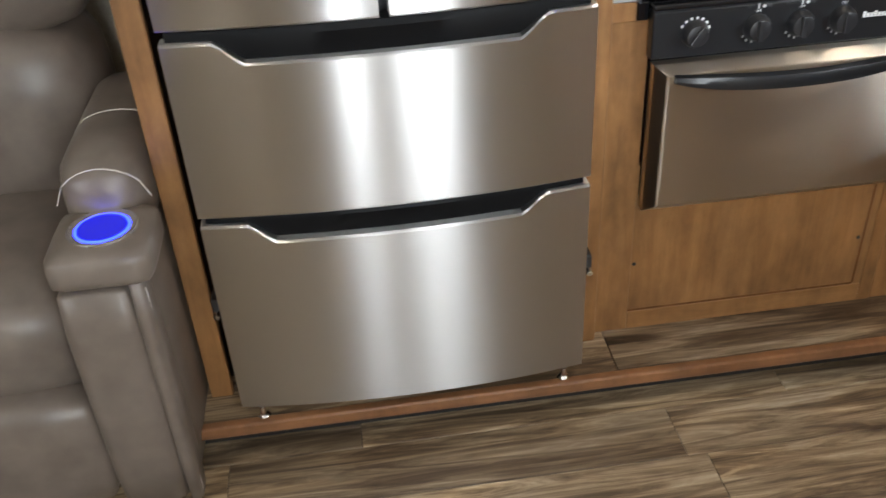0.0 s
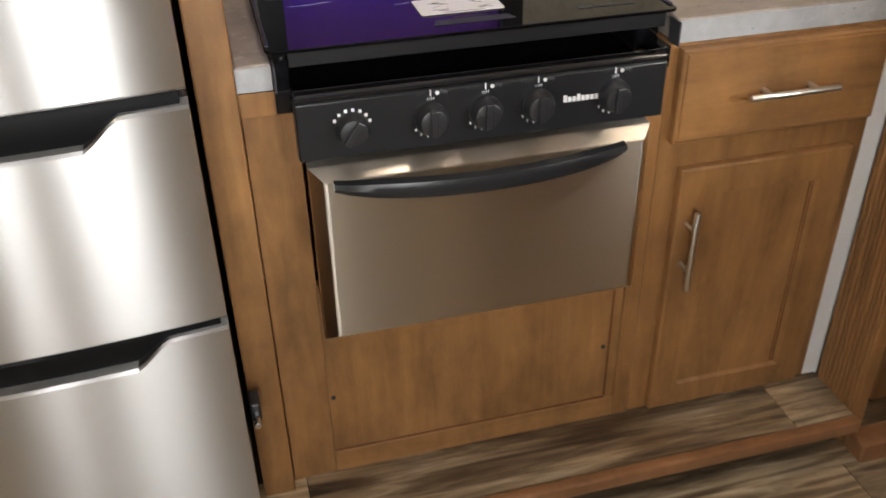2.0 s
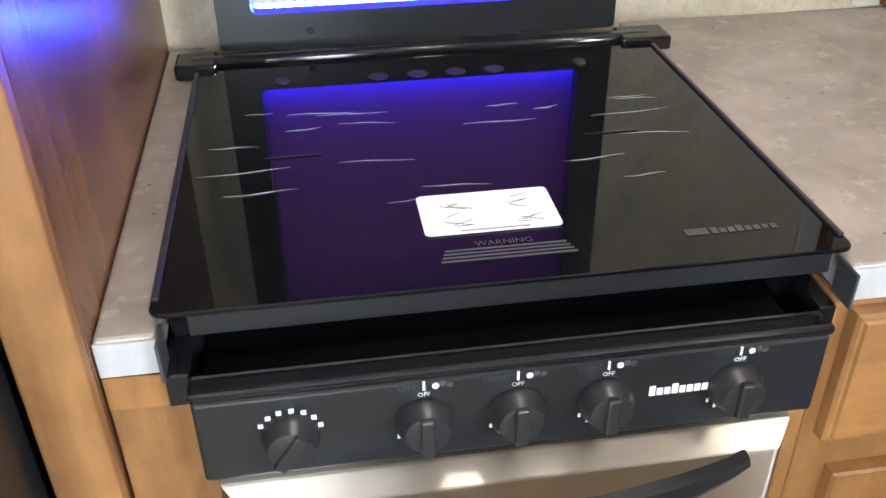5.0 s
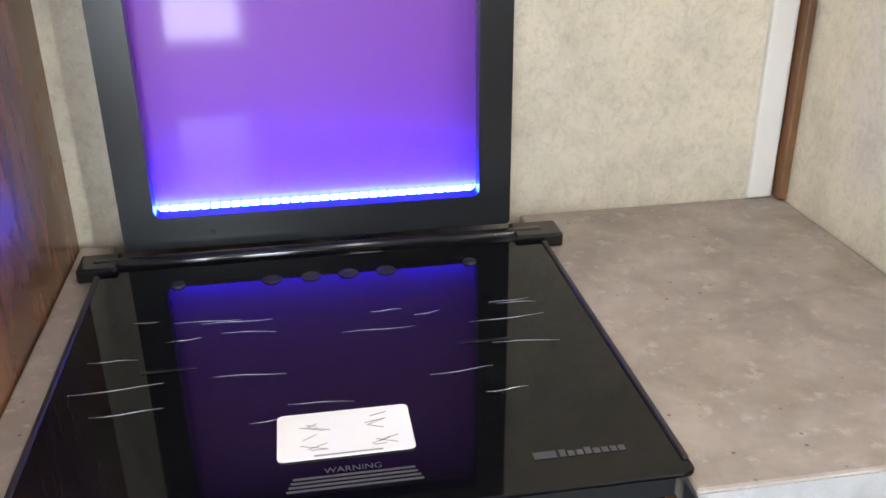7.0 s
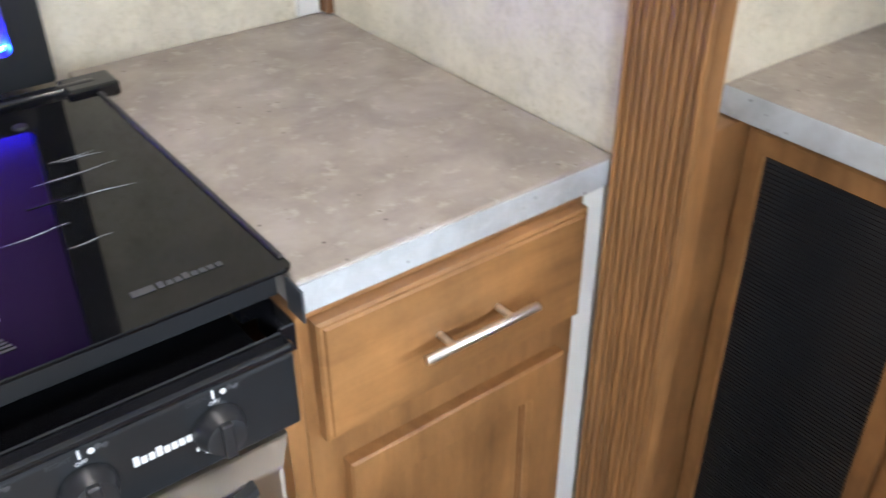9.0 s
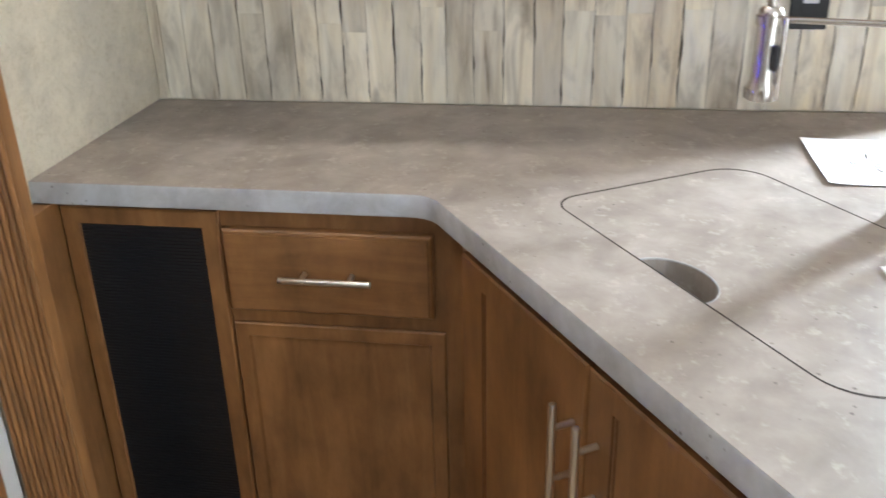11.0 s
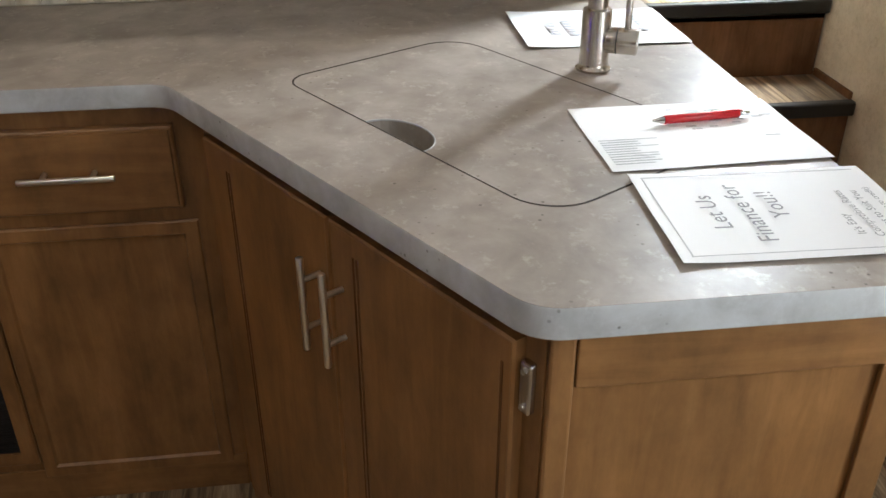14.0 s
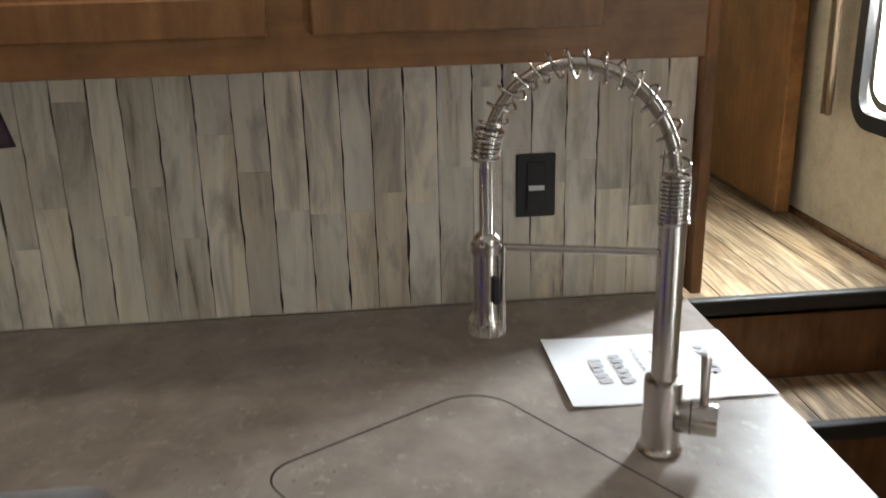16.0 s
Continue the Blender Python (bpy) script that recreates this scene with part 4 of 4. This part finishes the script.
for s0, s1, hs in ((0.072, 0.436, 0.411), (0.440, 0.806, 0.467)):
    dd = part("door", on_diag(panel_frame(s0, s1, 0.06, 0.836, 0.004, 0.0005, 0.018, ins=0.003)), M_wood_v, sc, "plain sink door with twin grooves")
    for g in (s0 + 0.074, s0 + 0.082) if hs < 0.43 else (s0 + 0.056, s0 + 0.064, s1 - 0.020):
        part("groove", on_diag(box(g, g + 0.0035, -0.0188, -0.0176, 0.10, 0.80)), M_wood_dark, dd)
    bar_handle(dd, diag_point(hs, 0.050, 0.618), diag_point(hs, 0.050, 0.774), nrm.to_3d())
hg = part("hinge", on_diag(box(0.808, 0.826, -0.012, 0.0, 0.740, 0.810, 0.003)), M_nickel, sc, "nickel cabinet hinge")
for z in (0.750, 0.800):
    part("hinge_screw", rod(diag_point(0.817, 0.011, z), diag_point(0.817, 0.015, z), 0.004, seg=10), M_chrome, hg)

EX = 0.512
part("corner_trim", box(EX - 0.004, EX + 0.016, -1.172, -1.142, 0.0, PT - 0.041, 0.004), M_wood_v, sc, "light wooden corner trim")
end = part("end_panel", box(EX + 0.006, EX + 0.020, -1.575, -1.173, 0.0, PT - 0.041), M_wood_v, sc, "wooden end panel with raised frame")
part("rail", box(EX - 0.002, EX + 0.0055, -1.575, -1.174, 0.780, PT - 0.042, 0.002), M_wood_y, end)
part("rail", box(EX - 0.002, EX + 0.0055, -1.575, -1.174, 0.0, 0.09, 0.002), M_wood_y, end)
part("stile", box(EX - 0.002, EX + 0.0055, -1.575, -1.535, 0.0905, 0.7795, 0.002), M_wood_v, end)
part("back_panel", box(EX + 0.021, BS_X - 0.003, -1.575, -1.560, 0.0, PT - 0.041), M_wood_v, sc)

# ---- faucet ----
FC = (1.187, -1.368)
fz = PT + 0.001
fa = thing("faucet", "brushed nickel spring-neck kitchen faucet", "faucet")
part("base", lathe([(0.029, 0), (0.030, 0.004), (0.0255, 0.008), (0.0245, 0.012), (0.0245, 0.098), (0.0235, 0.102), (0.017, 0.104)], (*FC, fz), seg=28), M_nickel, fa, "", True)
part("column", lathe([(0.0165, 0.0), (0.0165, 0.205), (0.0155, 0.207), (0.0155, 0.262), (0.012, 0.264)], (*FC, fz + 0.103), seg=24), M_nickel, fa, "", True)
vdir = Vector((-0.42, -0.91, 0)).normalized()
v0 = Vector((*FC, fz + 0.052))
vl = part("valve", rod(v0 + vdir * 0.018, v0 + vdir * 0.070, 0.0215, seg=24, bev=0.002), M_nickel, fa, "", True)
part("valve_ring", rod(v0 + vdir * 0.036, v0 + vdir * 0.0375, 0.0222, seg=24), M_panel_grey, vl, "", True)
part("lever", rod(v0 + vdir * 0.052 + Vector((0, 0, 0.015)), v0 + vdir * 0.050 + Vector((0, 0, 0.088)), 0.0055, 0.0062, seg=14, bev=0.001), M_nickel, vl, "", True)
HX, HY = 1.258, -1.152
AZ = 1.272
ARM = Vector((HX - FC[0], HY - FC[1], 0)).normalized()
ACROSS = Vector((ARM.y, -ARM.x, 0))


def neck(t):
    """Neck line, 0 at the column top to 1 at the spray head."""
    a = math.pi * t
    f = (1 - math.cos(a)) / 2
    return Vector((FC[0] + (HX - FC[0]) * f, FC[1] + (HY - FC[1]) * f, AZ + 0.012 * f + 0.128 * math.sin(a)))


pts = [neck(i / 30) for i in range(31)] + [Vector((HX, HY, AZ - 0.03)), Vector((HX, HY, 1.185))]
part("hose", tube([Vector((*FC, 1.255))] + pts, 0.0080, 10), M_nickel, fa, "ribbed metal hose", True)
ribs = bmesh.new()
for k in range(26):
    lathe([(0.0080, 0.0), (0.0090, 0.0010), (0.0080, 0.0020)], (HX, HY, 1.190 + 0.0034 * k), seg=12, bm=ribs)
part("hose_ribs", ribs, M_nickel, fa, "fine ribs of the metal hose", True)


def coil(f, n0, n1, turns, r, wire, steps=14):
    out = []
    for i in range(int(turns * steps) + 1):
        u = n0 + (n1 - n0) * i / (turns * steps)
        p, q = f(u), f(u + 0.002)
        way = (q - p).normalized()
        side = (ACROSS - way * ACROSS.dot(way)).normalized()
        up = way.cross(side)
        a = 2 * math.pi * i / steps
        out.append(p + (side * math.cos(a) + up * math.sin(a)) * r)
    return tube(out, wire, 6)


part("spring", coil(neck, 0.0, 0.95, 17, 0.0165, 0.0019), M_nickel, fa, "open coil spring", True)
part("spring_end", coil(lambda u: neck(0.99 - 0.10 * u), 0, 1, 7, 0.0165, 0.0022), M_nickel, fa, "", True)
part("spring_end", coil(lambda u: Vector((FC[0], FC[1], 1.215 + u * 0.060)), 0, 1, 12, 0.0175, 0.0019), M_nickel, fa, "", True)
hd = part("spray_head", lathe([(0.012, 0.136), (0.0165, 0.132), (0.0175, 0.126), (0.0175, 0.042), (0.0185, 0.036), (0.0185, 0.028), (0.0225, 0.020), (0.0235, 0.016), (0.0235, 0.004), (0.0215, 0.0)][::-1], (HX, HY, 1.058), seg=28), M_nickel, fa, "", True)
for k in range(12):
    a = 2 * math.pi * k / 12
    part("nozzle_rib", rod((HX + 0.0232 * math.cos(a), HY + 0.0232 * math.sin(a), 1.060), (HX + 0.0232 * math.cos(a), HY + 0.0232 * math.sin(a), 1.076), 0.0024, seg=8), M_nickel, hd, "", True)
part("spray_button", box(HX - 0.0235, HX - 0.0160, HY - 0.014, HY - 0.005, 1.105, 1.142, 0.002), M_black_plastic, hd, "black spray button")
part("trigger", rod((HX - 0.012, HY - 0.018, 1.064), (HX - 0.012, HY - 0.020, 1.180), 0.0045, seg=10), M_nickel, hd, "", True)
ar = part("holder_arm", rod((FC[0], FC[1] + 0.010, 1.180), (HX - 0.004, HY - 0.016, 1.176), 0.0048, seg=12), M_nickel, fa, "", True)
part("clip_ring", lathe([(0.0185, 0.0), (0.0205, 0.001), (0.0205, 0.013), (0.0185, 0.014)], (HX, HY, 1.168), seg=24), M_nickel, ar, "", True)

# ---- papers and pen ----
def sheet(name, label, x0, x1, y0, y1, turn, z, lift=0.0, wav=1.0):
    th = thing(name, label, "paper")
    b = bmesh.new()
    nx, ny = 10, 12
    g = []
    for i in range(nx + 1):
        row = []
        for j in range(ny + 1):
            x = (i / nx - 0.5) * (x1 - x0)
            y = (j / ny - 0.5) * (y1 - y0)
            h = 0.0006 + wav * 0.0012 * (0.5 + 0.5 * math.sin(i * 0.9 + j * 0.5)) + (lift * max(0, (j - 9) / 3) ** 2 if lift else 0)
            row.append(b.verts.new((x, y, h)))
        g.append(row)
    for i in range(nx):
        for j in range(ny):
            b.faces.new((g[i][j], g[i + 1][j], g[i + 1][j + 1], g[i][j + 1]))
    ext = bmesh.ops.extrude_face_region(b, geom=b.faces[:])
    for v in ext["geom"]:
        if isinstance(v, bmesh.types.BMVert):
            v.co.z -= 0.0005
    m = pose((x0 + x1) / 2, (y0 + y1) / 2, z, 0, 0, turn)
    moved(b, m)
    part("page", b, M_paper, th, "", True)
    return th, m


PZ = PT + 0.0018
p1, m1 = sheet("price_sheet", "white printed price sheet with fine grey text", 0.786, 1.008, -1.590, -1.281, 1.5, PZ, 0.0)
p2, m2 = sheet("finance_notice", "white finance notice sheet with large grey lettering", 0.541, 0.763, -1.602, -1.295, -1.5, PZ + 0.0004, 0.002)
p3, m3 = sheet("notice_sheet", "white notice sheet with large grey lettering", 1.306, 1.537, -1.588, -1.282, 0.0, PZ, 0.003)
random.seed(3)
# fine rows of text on the price sheet, read from the side wall
for j in range(11):
    ln = random.uniform(0.045, 0.085)
    part("text_bar", moved(box(-0.095 + 0.0078 * j, -0.095 + 0.0078 * j + 0.0018, 0.145 - ln, 0.145, 0.0026, 0.0030), m1), M_pale_ink, p1)
for j in range(14):
    px, py = random.uniform(-0.05, 0.09), random.uniform(-0.13, 0.03)
    part("text_bar", moved(box(px, px + 0.003, py - random.uniform(0.008, 0.022), py, 0.0026, 0.0030), m1), M_pale_ink, p1)


def rows_of_words(lines, m, parent, turn, size, mat):
    for text, x, y, s in lines:
        words(text, s * size, m @ pose(x, y, 0.0032, 0, 0, turn), mat, parent)


rows_of_words([("Let Us", 0.0, 0.080, 1.0), ("Finance for", -0.004, 0.040, 1.0), ("You!!", 0.012, 0.002, 1.0)], m2, p2, 0, 0.032, M_ink)
rows_of_words([("It's Easy", -0.045, -0.070, 1.0), ("Competitive Rates", -0.018, -0.090, 1.0), ("Terms to Suit You", -0.020, -0.110, 1.0), ("(subject to credit)", 0.0, -0.130, 0.8)], m2, p2, 0, 0.0155, M_ink)
for a in (-0.100, 0.097):
    part("border_line", moved(box(a, a + 0.0012, -0.14, 0.14, 0.0030, 0.0033), m2), M_pale_ink, p2)
part("border_line", moved(box(-0.098, 0.097, 0.138, 0.1392, 0.0030, 0.0033), m2), M_pale_ink, p2)
for ty, th_, xs, n in ((0.095, 0.020, -0.050, 5), (0.060, 0.020, -0.055, 6), (0.018, 0.004, -0.070, 8), (-0.010, 0.004, -0.030, 5), (-0.085, 0.018, -0.040, 6)):
    for j in range(n):
        part("text_bar", moved(box(xs + 0.017 * j, xs + 0.017 * j + 0.011, ty - th_ * random.uniform(0.7, 1), ty, 0.0032, 0.0036), m3), M_pale_ink, p3)

penz = PZ + 0.0085
pa, pb = Vector((0.926, -1.384, penz)), Vector((0.941, -1.536, penz))
pn = thing("ballpoint_pen", "red plastic ballpoint pen lying on the price sheet", "pen")
way = (pb - pa).normalized()
part("barrel", rod(pa + way * 0.018, pb - way * 0.016, 0.0062, seg=16, bev=0.001), M_red, pn, "", True)
part("tip", rod(pa + way * 0.0175, pa, 0.0055, 0.0015, seg=14), M_chrome, pn, "", True)
part("button", rod(pb - way * 0.0155, pb, 0.0040, seg=12, bev=0.001), M_chrome, pn, "", True)
part("clip", moved(box(-0.025, 0.025, -0.002, 0.002, 0.0055, 0.0075), Matrix.Translation(pb - way * 0.035) @ way.to_track_quat("X", "Z").to_matrix().to_4x4()), M_red, pn)

# ---- wall behind the sink ----
out = thing("outlet", "black wall socket plate with white marking", "outlet")
part("plate", box(BS_X - 0.0155, BS_X - 0.009, -1.346, -1.275, 1.070, 1.186, 0.003), M_rubber, out)
part("socket", box(BS_X - 0.0185, BS_X - 0.0158, -1.328, -1.293, 1.085, 1.171, 0.002), M_rubber, out)
part("label", box(BS_X - 0.0192, BS_X - 0.0187, -1.325, -1.297, 1.120, 1.129), M_print, out)

upper = thing("upper_cabinet", "brown wooden wall cabinets over the sink counter", "cabinet")
UX = 1.44
part("bottom", box(UX + 0.02, BS_X - 0.002, -1.495, 0.033, 1.386, 1.400), M_wood_y, upper)
part("face", box(UX, UX + 0.0195, -1.495, 0.033, 1.380, 2.05, 0.002), M_wood_y, upper)
for y0, y1 in ((-1.342, -0.945), (-0.885, -0.46), (-0.42, -0.03)):
    part("door", moved(panel_frame(-y1, -y0, 1.428, 2.02, 0.05, 0.006, 0.018), Matrix.Translation((UX - 0.0005, 0, 0)) @ pose(0, 0, 0, 0, 0, -90)), M_wood_v, upper, "framed wooden wall cabinet door")
end_trim = tagged(part("trim_end", box(BS_X - 0.035, BS_X + 0.055, -1.622, -1.601, PT + 0.002, CEIL - 0.002, 0.003), M_wood_v), "brown wooden end trim of the sink wall", "trim", "", "structure")

# stand-in for an unidentified hanging thing; its violet reflection is in the colour
hung_thing = thing("hanging_thing", "unidentified dark thing hanging under the wall cabinet, violet reflection painted in", "cloth")
M_hung = wood("brown_with_violet_reflection", (0.035, 0.02, 0.02), (0.085, 0.055, 0.065), (0.19, 0.14, 0.22), "z", 0.7)
b = bmesh.new()
rows_ = []
for i in range(13):
    u = i / 12
    row = []
    for j in range(7):
        v = j / 6
        row.append(b.verts.new((1.415 + 0.010 * math.sin(u * 7), -0.42 - 0.105 * u - 0.020 * v * u, 1.372 - 0.075 * v)))
    rows_.append(row)
for i in range(12):
    for j in range(6):
        b.faces.new((rows_[i][j], rows_[i + 1][j], rows_[i + 1][j + 1], rows_[i][j + 1]))
bmesh.ops.solidify(b, geom=b.faces[:], thickness=0.003)
part("fold", b, M_hung, hung_thing, "", True, 80)

hang = thing("wardrobe_panel", "brown wooden partition panel standing on the landing", "panel")
part("panel", box(2.42, 2.90, -2.135, -2.100, 0.838, CEIL - 0.003, 0.003), M_wood_v, hang)
part("edge", box(2.400, 2.4195, -2.139, -2.098, 0.836, CEIL - 0.003, 0.003), M_wood_h, hang, "light wooden edge strip")



def curtain(cx, half, bottom, label):
    cur = thing("curtain", label, "curtain", "window curtains")
    b = bmesh.new()
    rows_ = []
    for i in range(33):
        row = []
        for j in range(9):
            u, v = i / 32, j / 8
            x = cx + (u - 0.5) * 2 * half * (1 - 0.25 * v) + 0.006 * math.sin(v * 3)
            row.append(b.verts.new((x, WALL_Y + 0.045 + 0.013 * math.sin(u * half * 420) * (0.6 + 0.4 * v), 1.95 - (1.95 - bottom) * v)))
        rows_.append(row)
    for i in range(32):
        for j in range(8):
            b.faces.new((rows_[i][j], rows_[i + 1][j], rows_[i + 1][j + 1], rows_[i][j + 1]))
    bmesh.ops.solidify(b, geom=b.faces[:], thickness=0.002)
    part("cloth", b, M_curtain, cur, "", True, 80)
    return cur


curtain(2.240, 0.030, 1.13, "tan gathered curtain at the far side of the window")
near = curtain(1.865, 0.085, 1.07, "tan gathered curtain at the near side of the window")

# ---- recliner ----
rec = thing("recliner", "taupe leather power recliner with lit cup holder", "recliner")


def puff(x0, x1, y0, y1, z0, z1, r, mat, name, parent, label="", bulge=0.012, m=None):
    """A soft upholstered block: rounded, slightly swollen."""
    b = bmesh.new()
    bmesh.ops.create_cube(b, size=1)
    bmesh.ops.subdivide_edges(b, edges=b.edges[:], cuts=5, use_grid_fill=True)
    h = Vector(((x1 - x0) / 2, (y1 - y0) / 2, (z1 - z0) / 2))
    c = Vector(((x0 + x1) / 2, (y0 + y1) / 2, (z0 + z1) / 2))
    for v in b.verts:
        q = Vector((v.co.x * 2 * h.x, v.co.y * 2 * h.y, v.co.z * 2 * h.z))
        core = Vector([max(-h[k] + r, min(h[k] - r, q[k])) for k in range(3)])
        d = q - core
        if d.length > 1e-6:
            q = core + d.normalized() * r if sum(abs(d[k]) > 1e-6 for k in range(3)) > 1 else q
        u = Vector((q.x / h.x, q.y / h.y, q.z / h.z))
        s = [1 - u[k] ** 2 for k in range(3)]
        q.x += bulge * max(0, s[1]) * max(0, s[2]) * u.x
        q.y += bulge * max(0, s[0]) * max(0, s[2]) * u.y
        q.z += bulge * max(0, s[0]) * max(0, s[1]) * u.z
        v.co = c + q
    if m is not None:
        moved(b, m)
    return part(name, b, mat, parent, label, True, 70)


AX0, AX1, AYF = -1.066, -0.899, -0.252
arm = puff(AX0 + 0.006, AX1 - 0.022, AYF + 0.012, 0.55, 0.02, 0.560, 0.035, M_leather, "armrest", rec, "padded leather armrest with cup holder", 0.004)
puff(AX0, AX1, AYF - 0.004, -0.085, 0.540, 0.606, 0.020, M_leather, "cup_holder_pad", arm, "", 0.003)
puff(AX0 - 0.002, AX1 - 0.020, -0.105, 0.36, 0.52, 0.690, 0.055, M_leather, "arm_cushion", arm, "", 0.006)
puff(AX0 + 0.002, AX1 - 0.045, AYF - 0.006, AYF + 0.06, 0.04, 0.536, 0.016, M_leather, "front_panel", arm, "", 0.003)
puff(AX1 - 0.047, AX1 - 0.018, AYF - 0.002, AYF + 0.06, 0.03, 0.545, 0.012, M_leather, "front_roll", arm, "", 0.002)
puff(-1.75, AX0 - 0.003, -0.20, 0.30, 0.27, 0.485, 0.06, M_leather, "seat_cushion", rec, "", 0.018)
puff(-1.75, AX0 - 0.006, -0.255, -0.13, 0.05, 0.30, 0.03, M_leather, "footrest", rec, "", 0.012)
puff(-1.75, AX0 - 0.004, 0.22, 0.52, 0.42, 0.80, 0.07, M_leather, "lower_back_cushion", rec, "", 0.03, None)
puff(-1.75, AX0 + 0.02, 0.26, 0.58, 0.78, 1.12, 0.08, M_leather, "upper_back_cushion", rec, "", 0.03, None)
cup = part("cup_holder", lathe([(0.043, -0.02), (0.045, 0.0), (0.053, 0.003), (0.058, 0.002), (0.059, -0.004)], ((AX0 + AX1) / 2 + 0.002, -0.168, 0.608), seg=32), M_chrome, arm, "chrome-rimmed cup holder", True)
part("glow_ring", lathe([(0.0425, -0.012), (0.0455, 0.001), (0.043, 0.0025), (0.041, 0.0), (0.0405, -0.012)], ((AX0 + AX1) / 2 + 0.002, -0.168, 0.608), seg=32), M_led_ring, cup, "glowing blue light ring", True)
# no lamp here: the floor glows in place of the ring's light on it
part("cup_floor", lathe([(0.0, 0.0), (0.0405, 0.0), (0.0405, 0.004)], ((AX0 + AX1) / 2 + 0.002, -0.168, 0.6065), seg=24), M_cup_glow, cup, "cup floor, the ring's blue light put in as its own glow")


def stitch(points, parent):
    return part("stitching", tube(points, 0.0009, 5), M_thread, parent, "pale stitched seam")


stitch([(AX1 - 0.0195, AYF + 0.012, 0.05 + 0.48 * i / 10) for i in range(11)], arm)
stitch([(AX0 + 0.005 + (AX1 - AX0 - 0.01) * i / 10, -0.108 - 0.003 * math.sin(math.pi * i / 10), 0.625 + 0.062 * math.sin(math.pi * i / 10) ** 0.5) for i in range(11)], arm)
stitch([(AX0 + 0.012 + (AX1 - AX0 - 0.02) * i / 10, 0.090, 0.672 + 0.030 * math.sin(math.pi * i / 10) ** 0.5) for i in range(11)], arm)

# ---- ceiling lights ----
for lx, ly in ((0.45, 0.06), (-1.2, -0.95), (1.36, -0.75)):
    cl = thing("ceiling_light", "round white ceiling light, switched on", "ceiling light", "ceiling lights")
    part("housing", lathe([(0.075, 0.0), (0.078, -0.012), (0.066, -0.018)], (lx, ly, CEIL - 0.0005), seg=28), M_white_trim, cl, "", True)
    part("diffuser", lathe([(0.0, -0.024), (0.045, -0.022), (0.065, -0.0185)], (lx, ly, CEIL - 0.0005), seg=28), M_lamp_sink if lx > 1 else M_lamp, cl, "", True)

# ---- boards of the sink wall and planks of the floors ----
M_gap, *_ = shader("board_gap", (0.06, 0.045, 0.033), 0.8)
part("backing", box(BS_X - 0.0025, BS_X - 0.0004, -1.598, 0.0335, PT + 0.001, 1.3848), M_gap, wall_sink)
random.seed(21)


def worn_board(y0, y1, z0, z1, x0, x1, n=9):
    """An upright board whose long edges are chipped here and there."""
    chips = [[random.uniform(0.0014, 0.0028) if random.random() < 0.26 else random.uniform(0, 0.0004) for _ in range(n - 1)] for _ in range(2)]
    up = [(y1, z0)] + [(y1 - chips[0][k], z0 + (z1 - z0) * (k + 1) / n) for k in range(n - 1)] + [(y1, z1)]
    down = [(y0, z1)] + [(y0 + chips[1][k], z1 - (z1 - z0) * (k + 1) / n) for k in range(n - 1)] + [(y0, z0)]
    b = prism(up + down, x0, x1)
    for v in b.verts:
        v.co = Vector((v.co.z, v.co.x, v.co.y))
    return b


y = -1.598
while y < 0.03:
    w = min(random.choice((0.052, 0.057, 0.062)), 0.034 - y)
    z = PT + 0.0015
    first = random.uniform(0.10, 0.42)
    for z0, z1 in ((z, z + first), (z + first, 1.3845)):
        if z1 - z0 > 0.02:
            zt = min(z1, 1.3845)
            b = worn_board(y + 0.0005, y + w - 0.0005, z0 + 0.0001, zt - 0.0001, BS_X - 0.0085 + random.uniform(0, 0.0008), BS_X - 0.0027)
            part("board", b, M_splash, wall_sink)
    y += w


def lay_planks(parent, x0, x1, y0, y1, z, width, shift0, length, thick=0.004):
    y, row = y1, 0
    while y > y0 + 0.005:
        ya = max(y - width, y0)
        x = x0 - random.Random(row * 7 + 3).uniform(0.1, length) + shift0
        while x < x1:
            a, c = max(x, x0), min(x + length, x1)
            if c - a > 0.01:
                part("plank", box(a + 0.0007, c - 0.0007, ya + 0.0007, y - 0.0007, z - thick, z, 0.0008, 1), M_floor, parent)
            x += length
        y = ya
        row += 1


lay_planks(floor, -3.995, 1.50, WALL_Y, 0.0, 0.0, 0.14, 0.0, 0.92)
lay_planks(slide_floor, -0.985, 0.985, -0.105, 0.032, 0.090, 0.14, 0.3, 0.92)
